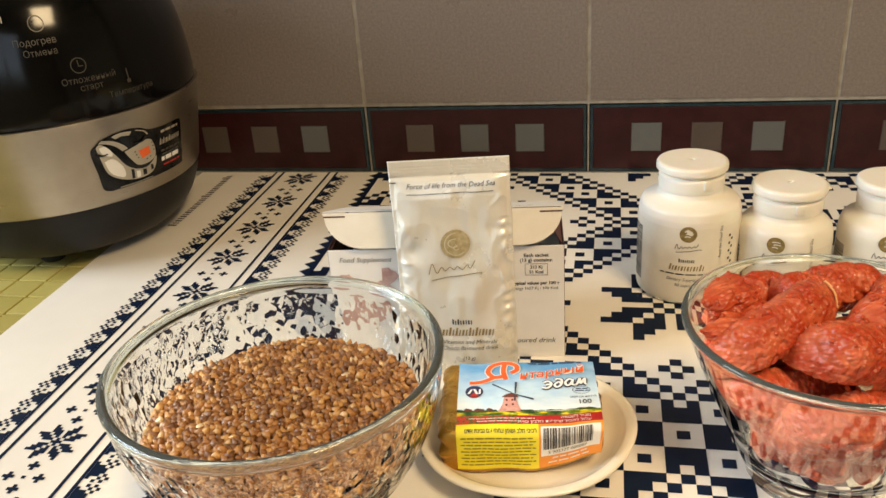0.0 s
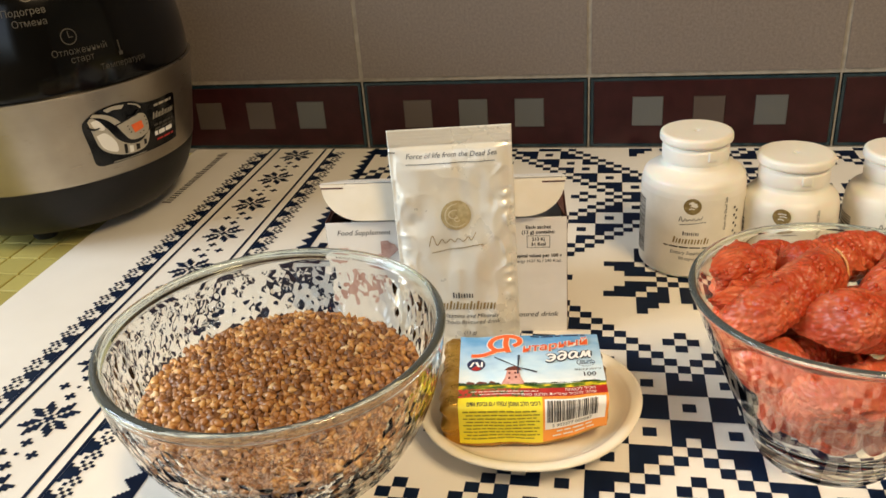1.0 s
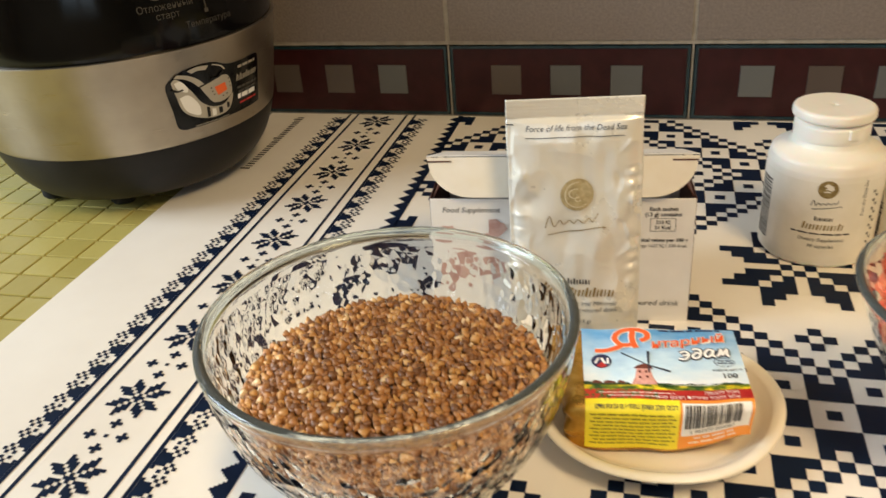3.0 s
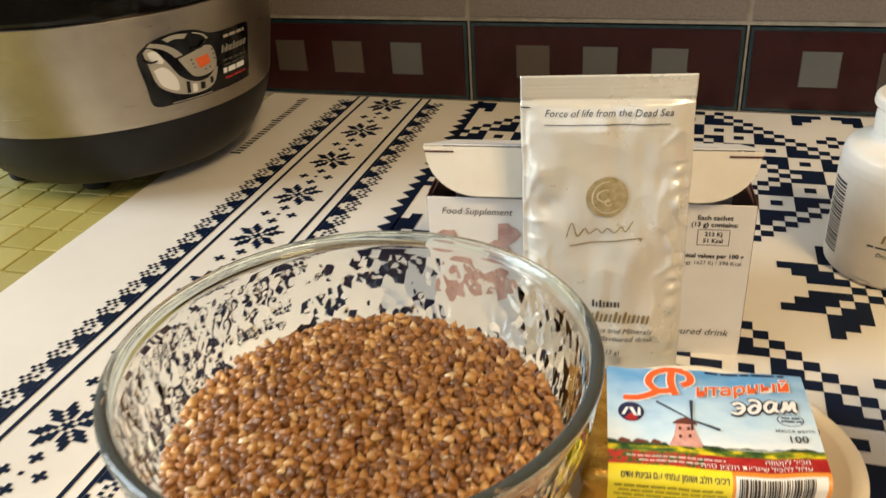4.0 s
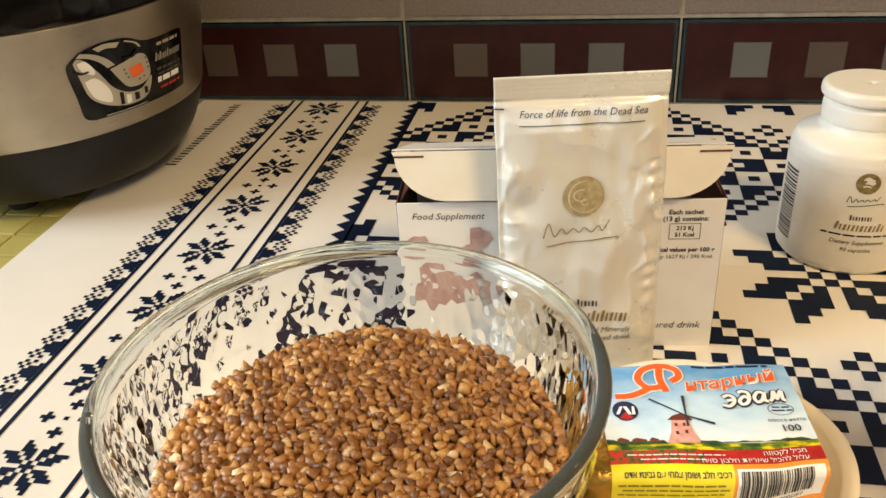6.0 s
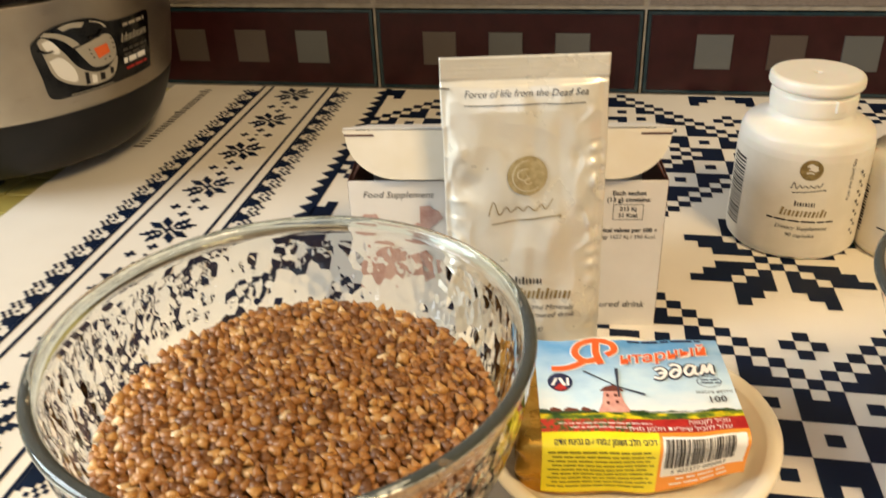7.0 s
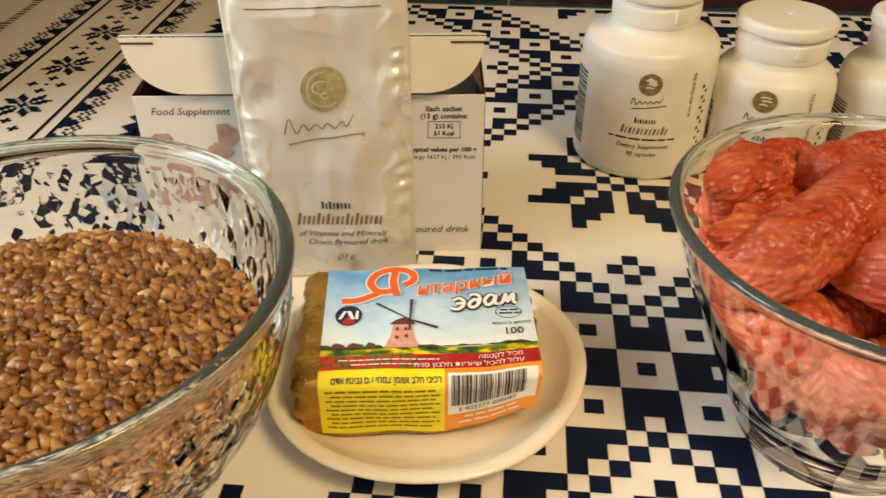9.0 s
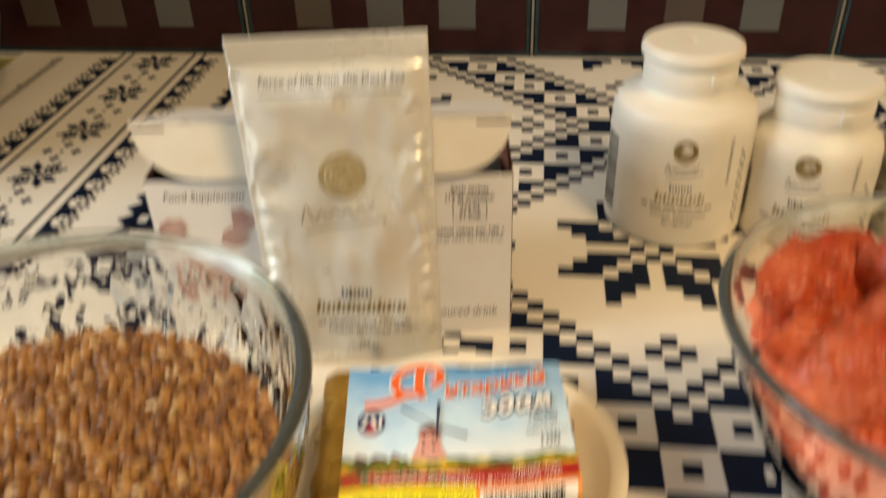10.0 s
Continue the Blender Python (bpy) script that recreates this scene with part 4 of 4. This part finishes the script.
# ---- glass bowl of grapefruit ----
GX, GY, GR, GH = 0.0562, -0.1508, 0.0627, 0.0818
fruit_bowl = thing("glass_bowl", pose(GX, GY, 0), "flared clear glass bowl with a thick base, heaped with fruit", "bowl")
g_out = spline([(0.018, 0.0014), (0.0262, 0.0), (0.0300, 0.0016), (0.0318, 0.0065), (0.0372, 0.018), (0.0448, 0.036), (0.0535, 0.057), (GR - 0.001, GH - 0.004)], 9)
g_rim = spline([(GR - 0.001, GH - 0.004), (GR + 0.0001, GH - 0.0022), (GR - 0.0002, GH - 0.0006), (GR - 0.0016, GH), (GR - 0.003, GH - 0.0008), (GR - 0.0035, GH - 0.003)], 4)
g_in = spline([(GR - 0.0035, GH - 0.003), (0.0508, 0.057), (0.0420, 0.037), (0.0345, 0.020), (0.0270, 0.0125), (0.014, 0.0105)], 8)
g_prof = [(0, 0.0014), *g_out[:-1], *g_rim, *g_in[1:], (0, 0.0105)]


part("bowl_wall", lathe(g_prof, 160), mat_clear, fruit_bowl, smooth=True).visible_shadow = False
glass = fruit_bowl.children[0].data
glass.materials.append(mat_rim.m)
for p in glass.polygons:
    p.material_index = 1 if sum(glass.vertices[v].co.z for v in p.vertices) / 4 > GH - 0.0022 else 0


def segment(length, width, tall, bend, seed, fine=110, rag=1.0):
    """A peeled grapefruit segment: a half moon with a rounded back, a thin inner edge and uneven vesicles."""
    nl, nc, verts, faces = fine, int(fine * 0.72), [], []
    off = random.Random(seed).uniform(0, 50)
    for i in range(nl + 1):
        t = -1 + 2 * i / nl
        g = max(0.0, 1 - abs(t) ** 4.0) ** 0.5
        for k in range(nc):
            a = 2 * math.pi * k / nc
            up = (1 - math.cos(a)) / 2
            y = width / 2 * g * math.sin(a) * (0.62 + 0.38 * up)
            z = tall * (g * up ** 0.85 - 0.5) - bend * t * t * length
            x = t * length / 2
            sway = noise.noise_vector((x * 70 + off, y * 70, z * 70))
            near = noise.voronoi((x * 400 + off + 0.8 * sway.x, y * 380 + 0.8 * sway.y, z * 230 + 0.8 * sway.z))[0]
            vesicle = math.sqrt(max(0.0, 1 - (near[0] / 0.85) ** 2))
            rough = 0.0020 * rag * noise.noise((x * 60 + off, y * 60, z * 60)) + 0.0015 * (vesicle - 0.6) + 0.0012 * rag * rag * max(0.0, noise.noise((x * 190 + off, y * 190, z * 190)) - 0.1)
            d = Vector((0.25 * t, math.sin(a), -math.cos(a))).normalized() * rough * (0.3 + 0.7 * g)
            verts.append((x + d.x, y + d.y, z + d.z))
    for i in range(nl):
        for k in range(nc):
            faces.append((i * nc + k, (i + 1) * nc + k, (i + 1) * nc + (k + 1) % nc, i * nc + (k + 1) % nc))
    faces.append(tuple(range(nc)))
    faces.append(tuple(nl * nc + k for k in reversed(range(nc))))
    return verts, [], faces


# x, y, z from the bowl's middle; tilt, roll, turn; length, width, height
PIECES = [
    (-0.025, -0.008, 0.0815, 52, -14, 38, 0.064, 0.026, 0.029),
    (-0.039, 0.013, 0.0775, 30, 66, 58, 0.030, 0.024, 0.024),
    (-0.006, 0.024, 0.0800, 42, -8, 16, 0.040, 0.024, 0.023),
    (0.018, 0.000, 0.0800, 50, 24, 66, 0.036, 0.026, 0.028),
    (-0.001, -0.024, 0.079, 58, 12, 24, 0.036, 0.029, 0.032),
    (-0.043, -0.004, 0.072, 60, 62, 80, 0.028, 0.020, 0.022),
    (-0.024, -0.018, 0.056, 80, 4, 20, 0.046, 0.026, 0.026),
    (-0.004, -0.034, 0.055, 80, -6, 2, 0.044, 0.026, 0.026),
    (0.024, -0.032, 0.059, 64, -14, 34, 0.042, 0.028, 0.030),
    (0.040, -0.008, 0.076, 50, 10, 74, 0.042, 0.028, 0.030),
    (0.036, 0.022, 0.076, 30, 8, -32, 0.042, 0.026, 0.028),
    (0.010, 0.037, 0.075, 34, -6, 4, 0.044, 0.024, 0.026),
    (-0.026, 0.034, 0.071, 34, 14, 40, 0.036, 0.024, 0.026),
    (0.000, 0.004, 0.060, 30, 0, 24, 0.060, 0.034, 0.030),
    (0.026, 0.006, 0.060, 30, 0, 70, 0.050, 0.032, 0.028),
    (-0.030, 0.014, 0.066, 30, 20, 70, 0.044, 0.030, 0.028),
]
rng = random.Random(31)
for count, ring, z, ln, wide in ((8, 0.0310, 0.048, 0.034, 0.027), (6, 0.0235, 0.034, 0.032, 0.025), (5, 0.0150, 0.0225, 0.026, 0.020)):
    for k in range(count):
        a = 2 * math.pi * (k + 0.35 * rng.random()) / count
        PIECES.append((ring * math.cos(a), ring * math.sin(a), z + rng.uniform(-1, 1) * 0.0015, rng.uniform(-15, 15), rng.uniform(-18, 18), math.degrees(a) + 90, ln, wide, wide))
PIECES.append((0.0, 0.0, 0.040, 20, 0, 50, 0.044, 0.036, 0.034))


def membrane(length, width, seed):
    """A shred of cream skin left on a segment."""
    rng, n, verts = random.Random(seed), 10, []
    for k in range(n + 1):
        t = k / n
        w = width * (0.35 + 0.65 * math.sin(math.pi * min(1, t + 0.08))) * rng.uniform(0.7, 1.15)
        z = 0.0015 * math.sin(3 * t) + rng.uniform(-1, 1) * 0.0003
        verts += [(t * length, -w / 2, z), (t * length, w / 2, z), (t * length, -w / 2, z + 0.0009), (t * length, w / 2, z + 0.0009)]
    faces = []
    for k in range(n):
        a, b = 4 * k, 4 * k + 4
        faces += [(a, a + 1, b + 1, b), (a + 2, b + 2, b + 3, a + 3), (a, b, b + 2, a + 2), (a + 1, a + 3, b + 3, b + 1)]
    faces += [(0, 2, 3, 1), (4 * n, 4 * n + 1, 4 * n + 3, 4 * n + 2)]
    return verts, [], faces


def pressed(mesh, m):
    """Keeps a segment inside the bowl: where it meets the glass, it lies flat against it."""
    verts, e, faces = mesh
    back, out = m.inverted(), []
    for v in verts:
        p = m @ Vector(v)
        p.z = max(p.z, 0.0125)
        room = 0.0
        for (r0, z0), (r1, z1) in zip(g_in, g_in[1:]):
            if z1 <= p.z <= z0:
                room = r1 + (r0 - r1) * (p.z - z1) / (z0 - z1)
        if p.z > g_in[0][1]:
            room = g_in[0][0] + 0.8 * (p.z - g_in[0][1])
        d = Vector((p.x - GX, p.y - GY))
        if d.length > room - 0.0009:
            d *= (room - 0.0009) / d.length
            p.x, p.y = GX + d.x, GY + d.y
        out.append(tuple(back @ p))
    return out, e, faces


drop_mesh = bpy.data.meshes.new("vesicle")
drop_mesh.from_pydata(*lathe([(0.00002, -0.0016), *spline([(0.0004, -0.0014), (0.0008, -0.0004), (0.0010, 0.0006), (0.0007, 0.0014)], 2), (0.00002, 0.0017)], 10))
drop_mesh.materials.append(mat_pulp.m)
drop_mesh.polygons.foreach_set("use_smooth", [True] * len(drop_mesh.polygons))
for k, (x, y, z, rx, ry, rz, ln, wd, tl) in enumerate(PIECES):
    at = pose(GX + x, GY + y, z, rx, ry, rz)
    piece = thing("grapefruit_segment", at, "peeled juicy red grapefruit segment in the glass bowl", "grapefruit", "grapefruit segments")
    pulp = part("pulp", pressed(segment(ln, wd, tl, 0.05, k, 110 if k < 13 else 64, 1.9 if k in (1, 2, 3, 5) else 1.1), at), mat_pulp, piece, smooth=True)
    if k < 6:
        loose = random.Random(200 + k)
        turn = at.to_3x3()
        side = 1 if sum(v.normal.y * v.co.y for v in pulp.data.vertices) > 0 else -1
        tops = [v for v in pulp.data.vertices if side * (turn @ v.normal).z > 0.45]
        for v in loose.sample(tops, 30 if k in (1, 2, 3) else 16):
            lean = (v.normal * side + Vector((loose.uniform(-1, 1), loose.uniform(-1, 1), loose.uniform(-1, 1))) * 0.5).normalized()
            size = loose.uniform(0.75, 1.25)
            drop = new("vesicle", drop_mesh)
            drop.parent = piece
            drop.matrix_basis = Matrix.Translation(v.co - v.normal * side * 0.0005) @ lean.to_track_quat("Z", "Y").to_matrix().to_4x4() @ Matrix.Diagonal((size, size, size * loose.uniform(0.8, 1.1), 1))
    if k in (1, 3, 4, 9):
        part("membrane", membrane(0.009, 0.0034, k + 20), mat_pith, piece, "shred of cream membrane", smooth=True, m=pose(ln * 0.18, -wd * 0.42, tl * 0.12, 70, 20 * k, 30))
    if k in (0, 2):
        part("membrane", membrane(0.013, 0.0050, k), mat_pith, piece, "shred of cream membrane", smooth=True, m=pose(ln * (0.44 if k == 0 else -0.40), -wd * 0.30, tl * (0.02 if k == 0 else 0.25), 60, 10, 75 if k == 0 else 10))


# ---- multicooker ----
KX, KY = -0.478, 0.103
cooker = thing("multicooker", pose(KX, KY, 0, 0, 0, 0), "black and brushed-steel multicooker on the worktop by the wall", "multicooker")


def turned(name, profile, material, label="", closed=True):
    pts = spline(profile, 5)
    return part(name, lathe([(0, pts[0][1]), *pts, (0, pts[-1][1])] if closed else pts, 128), material, cooker, label, smooth=True)


turned("base", [(0.070, 0.0115), (0.084, 0.0130), (0.0965, 0.027), (0.1045, 0.046), (0.1060, 0.0545)], mat_dark_grey, "dark grey plastic base")
turned("steel_band", [(0.1060, 0.0542), (0.1068, 0.0548), (0.1118, 0.0850), (0.1165, 0.1150), (0.1171, 0.1180), (0.1155, 0.1184)], mat_steel, "brushed steel band")
LID = [(0.1140, 0.1175), (0.1152, 0.1220), (0.1140, 0.146), (0.1075, 0.181), (0.0920, 0.211), (0.0640, 0.230), (0.030, 0.237), (0.008, 0.238)]
turned("lid", LID, mat_black_gloss, "glossy black lid and control panel")
for a in (45, 135, 225):
    part("foot", lathe([(0, 0.0), (0.008, 0.0), (0.0095, 0.002), (0.0100, 0.016), (0, 0.016)], 24), mat_rubber, cooker, smooth=True, m=pose(0.074 * math.cos(radians(a)), 0.074 * math.sin(radians(a)), -0.0045 + 0.0045))


part("foot", lathe([(0, 0.0), (0.008, 0.0), (0.0095, 0.002), (0.0100, 0.016), (0, 0.016)], 24), mat_rubber, cooker, smooth=True, m=pose(0.010, -0.056, 0))


def band_radius(z):
    return 0.1068 + (z - 0.0548) / 0.0602 * 0.0097


def on_band(x, z, lift=0.0004):
    a = radians(-26.5) + x / 0.114
    r = band_radius(z) + lift
    return (r * math.cos(a), r * math.sin(a), z)


def rounded(x0, x1, y0, y1, r, n=6):
    pts = []
    for cx, cy, a0 in ((x1 - r, y1 - r, 0), (x0 + r, y1 - r, 90), (x0 + r, y0 + r, 180), (x1 - r, y0 + r, 270)):
        pts += [(cx + r * math.cos(radians(a0 + 90 * k / n)), cy + r * math.sin(radians(a0 + 90 * k / n))) for k in range(n + 1)]
    return pts


def strips(outline, place, n=24):
    """A filled outline cut into upright strips, so that it can follow a round surface."""
    bm = bmesh.new()
    bm.faces.new([bm.verts.new((x, 0, z)) for x, z in outline])
    x0, x1 = min(p[0] for p in outline), max(p[0] for p in outline)
    for k in range(1, n):
        bmesh.ops.bisect_plane(bm, geom=bm.verts[:] + bm.edges[:] + bm.faces[:], plane_co=(x0 + (x1 - x0) * k / n, 0, 0), plane_no=(1, 0, 0))
    for v in bm.verts:
        v.co = place(v.co.x, v.co.z)
    return bm


def on_sticker(u, v, lift=0.0004):
    """A point of the sticker: u along it, v up it, both from 0 to 1."""
    return on_band(-0.035 + 0.082 * u, 0.0622 + 0.0368 * v, lift)


def sticker_piece(name, points, material, lift, label="", cuts=14, smooth_edge=True):
    line = spline([*points, points[0]], 4)[:-1] if smooth_edge else points
    return part(name, strips(line, lambda u, v: on_sticker(u, v, lift), cuts), material, cooker, label)


sticker_piece("sticker", [(0.12, 0.0), (0.50, 0.0), (0.95, 0.01), (1.0, 0.09), (1.0, 0.50), (1.0, 0.90), (0.95, 0.99), (0.75, 0.99), (0.58, 1.02), (0.46, 1.13), (0.32, 1.17), (0.16, 1.13), (0.04, 1.0), (0.0, 0.85), (0.03, 0.40), (0.05, 0.08)], mat_black_gloss, 0.0004, "black glossy sticker with a picture of a cooker", 24)
sticker_piece("sticker_pot", [(0.05, 0.95), (0.075, 0.70), (0.116, 0.38), (0.23, 0.19), (0.405, 0.09), (0.57, 0.15), (0.62, 0.44), (0.52, 0.29), (0.40, 0.30), (0.29, 0.45), (0.21, 0.72), (0.13, 0.95), (0.08, 1.01)], mat_silver_ink, 0.0007, "small picture of a steel cooker")
sticker_piece("sticker_pot_shade", [(0.10, 0.64), (0.14, 0.38), (0.22, 0.25), (0.27, 0.24), (0.26, 0.44), (0.18, 0.66)], mat_white_ink, 0.0009)
for u0, u1, v0, v1, ink in ((0.33, 0.36, 0.13, 0.34, mat_dark_grey), (0.38, 0.42, 0.12, 0.27, mat_white_ink), (0.45, 0.49, 0.13, 0.26, mat_dark_grey), (0.54, 0.57, 0.18, 0.30, mat_dark_grey)):
    sticker_piece("sticker_pot_shade", [(u0, v1), (u0, v0), (u1, v0), (u1, v1 - 0.02)], ink, 0.0009, "", 3, False)
sticker_piece("sticker_pot_shine", [(0.075, 0.94), (0.10, 0.80), (0.17, 0.72), (0.18, 0.80), (0.13, 0.95)], mat_white_ink, 0.0010)
sticker_piece("sticker_panel", [(0.29, 0.74), (0.40, 0.79), (0.52, 0.85), (0.59, 0.76), (0.61, 0.47), (0.53, 0.36), (0.41, 0.38), (0.34, 0.56)], mat_silver_ink, 0.0009)
sticker_piece("sticker_screen", [(0.425, 0.67), (0.535, 0.70), (0.555, 0.54), (0.455, 0.49)], mat_orange_ink, 0.0012, "small orange screen picture", 6, False)
for u, v in ((0.385, 0.66), (0.395, 0.59), (0.41, 0.52), (0.57, 0.74), (0.58, 0.66), (0.585, 0.58), (0.50, 0.44), (0.54, 0.46)):
    sticker_piece("sticker_button", [(u, v), (u + 0.014, v), (u + 0.014, v + 0.022), (u, v + 0.022)], mat_dark_grey, 0.0012, "", 2, False)
for line, wide, ink in (
    ([(0.09, 1.06), (0.18, 1.00), (0.25, 0.90), (0.30, 0.78)], 0.060, mat_silver_ink),
    ([(0.21, 1.08), (0.28, 1.11), (0.37, 1.08)], 0.075, mat_silver_ink),
    ([(0.40, 0.85), (0.47, 0.84), (0.52, 0.92)], 0.030, mat_dark_grey),
    ([(0.42, 1.11), (0.50, 1.04), (0.54, 0.95)], 0.018, mat_silver_ink),
    ([(0.05, 0.83), (0.09, 0.78), (0.14, 0.79)], 0.030, mat_dark_grey),
    ([(0.20, 0.035), (0.40, 0.03), (0.55, 0.035)], 0.012, mat_silver_ink),
):
    part("sticker_pot_shine", brush(line, wide, 0.0013, on_sticker), ink, cooker)
for u, v, ln, size, seed, ink in ((0.70, 0.86, 0.24, 0.050, 3, mat_silver_ink), (0.68, 0.46, 0.27, 0.045, 4, mat_faint_ink), (0.69, 0.38, 0.24, 0.040, 5, mat_faint_ink), (0.68, 0.26, 0.28, 0.090, 67, mat_white_ink), (0.70, 0.15, 0.24, 0.040, 68, mat_red_ink)):
    part("sticker_writing", onto(quads([(a, b, c, c + size) for a, b, c, _ in bars(u, v, ln, 0.022, seed)]), lambda x, y: on_sticker(x, y, 0.0007)), ink, cooker)
part("sticker_name", onto(glyphs(0.67, 0.62, 0.29, 0.13, 7, 66, 0.1), lambda x, y: on_sticker(x, y, 0.0007)), mat_silver_ink, cooker)


LID_LINE = spline(LID, 8)


def on_lid(x, z, lift=0.0005):
    a = radians(-41) + x / 0.114
    r = 0.11
    for (r0, z0), (r1, z1) in zip(LID_LINE, LID_LINE[1:]):
        if z0 <= z <= z1:
            r = r0 + (r1 - r0) * (z - z0) / (z1 - z0)
    return ((r + lift) * math.cos(a), (r + lift) * math.sin(a), z)


for words, size, x, z in (("Отложенный", 0.0060, 0.006, 0.1440), ("старт", 0.0060, 0.006, 0.1385), ("Подогрев", 0.0060, -0.022, 0.1725), ("Отмена", 0.0060, -0.020, 0.1655), ("Температура", 0.0056, 0.034, 0.1300)):
    part("panel_words", onto(letters(words, size, x, z, "CENTER"), on_lid), mat_faint_ink, cooker)
part("clock_mark", onto(ring_faces(0.001, 0.1555, 0.0046, 0.0053), on_lid), mat_faint_ink, cooker)
part("clock_mark", onto(quads([(0.0007, 0.0013, 0.1550, 0.1590), (0.0007, 0.0038, 0.1547, 0.1553)]), on_lid), mat_faint_ink, cooker)
part("off_mark", onto(ring_faces(-0.018, 0.1855, 0.0046, 0.0053), on_lid), mat_faint_ink, cooker)
part("thermometer_mark", onto(quads([(0.0325, 0.0335, 0.1390, 0.1470), (0.0315, 0.0345, 0.1370, 0.1395)]), on_lid), mat_faint_ink, cooker)
part("touch_mark", onto(glyphs(-0.058, 0.188, 0.020, 0.0055, 5, 69), on_lid), mat_silver_ink, cooker)


# ---- unseen windows and lamp of the room ----
def room_window(name, m, w, h):
    ob = tagged(new(name), "unseen white framed kitchen window, an area lamp for its daylight", "window", kind="structure")
    ob.matrix_world = m
    for y0, y1, z0, z1 in ((-w, -w + 0.05, -h, h), (w - 0.05, w, -h, h), (0.05 - w, w - 0.05, -h, 0.05 - h), (0.05 - w, w - 0.05, h - 0.05, h), (-0.02, 0.02, 0.05 - h, h - 0.05)):
        part("window_frame", box_bm(-0.03, 0.03, y0, y1, z0, z1, 0.004), mat_wood_lamp, ob)


room_window("window_1", pose(-1.45, -0.45, 0.625), 0.5, 0.525)
# this one is added only to hold the frontal fill lamp
room_window("window_2", pose(0.05, -1.65, 0.66, 0, 0, 90), 0.4, 0.44)
lamp = thing("pendant_lamp", pose(0.40, -0.62, 1.6), "round white pendant lamp hanging from the ceiling", "lamp")
part("canopy", lathe([(0, -0.025), (0.04, -0.025), (0.05, -0.015), (0.05, 0.0), (0, 0.0)], 32), mat_wood_lamp, lamp)
part("cord", lathe([(0, -0.50), (0.003, -0.50), (0.003, -0.025), (0, -0.025)], 12), mat_rubber, lamp)
part("shade", lathe([(0, -0.50), (0.03, -0.50), (0.19, -0.54), (0.195, -0.56), (0.188, -0.56), (0.03, -0.512), (0, -0.512)], 48), mat_wood_lamp, lamp, smooth=True)


# ---- tiles of wall and worktop ----
def flat_tile(w, h, depth, bevel):
    bm = box_bm(0, w, 0, depth, 0, h)
    bmesh.ops.bevel(bm, geom=[e for e in bm.edges if all(v.co.y < depth / 2 for v in e.verts)], offset=bevel, segments=2, affect="EDGES")
    return bm


G = 0.0016
first = None
for i in range(-4, 8):
    x = SEAM + i * TILE
    if x < -1.38 or x > 1.39:
        continue
    for j in range(3):
        z = BORDER + G + j * 0.302
        if first is None:
            first = part("wall_tile", flat_tile(TILE - G, 0.30, 0.010, 0.0012), mat_wall_tile, wall)
            first.location = (x, WALL_Y, z)
        else:
            ob = new("wall_tile", first.data)
            ob.parent, ob.location = wall, (x, WALL_Y, z)
border_first = None
for i in range(-4, 8):
    x = SEAM + i * TILE
    pieces = []
    tile_w, tile_h = TILE - G, BORDER - 0.0008
    if border_first is None:
        border_first = [
            ("border_tile", part("border_tile", flat_tile(tile_w, tile_h, 0.010, 0.001), mat_teal, wall), 0, 0, 0),
            ("border_field", part("border_field", flat_tile(tile_w - 0.006, tile_h - 0.006, 0.004, 0.0008), mat_maroon, wall), 0.003, -0.0008, 0.003),
        ]
        square = part("border_square", flat_tile(0.0262, 0.0262, 0.003, 0.0006), mat_grey_square, wall)
        for p in (0.0360, 0.0865, 0.1365):
            border_first.append(("border_square", square, p, -0.0014, 0.0196))
        made = set()
        for name, ob, dx, dy, dz in border_first:
            if name in made:
                ob = new(name, ob.data)
                ob.parent = wall
            made.add(name)
            ob.location = (x + dx, WALL_Y + dy, dz)
        continue
    for name, src, dx, dy, dz in border_first:
        ob = new(name, src.data)
        ob.parent, ob.location = wall, (x + dx, WALL_Y + dy, dz)
CT, tile_mesh = 0.0245, None
for i in range(14):
    for j in range(21):
        x, y = -0.4050 - (i + 1) * CT, -0.011 + (9 - j) * CT
        if tile_mesh is None:
            bm = box_bm(0.0008, CT - 0.0008, 0.0008, CT - 0.0008, -0.006, -0.0026, 0.0007)
            ob = part("worktop_tile", bm, mat_counter, worktop)
            tile_mesh = ob.data
        else:
            ob = new("worktop_tile", tile_mesh)
            ob.parent = worktop
        ob.location = (x, y, 0)
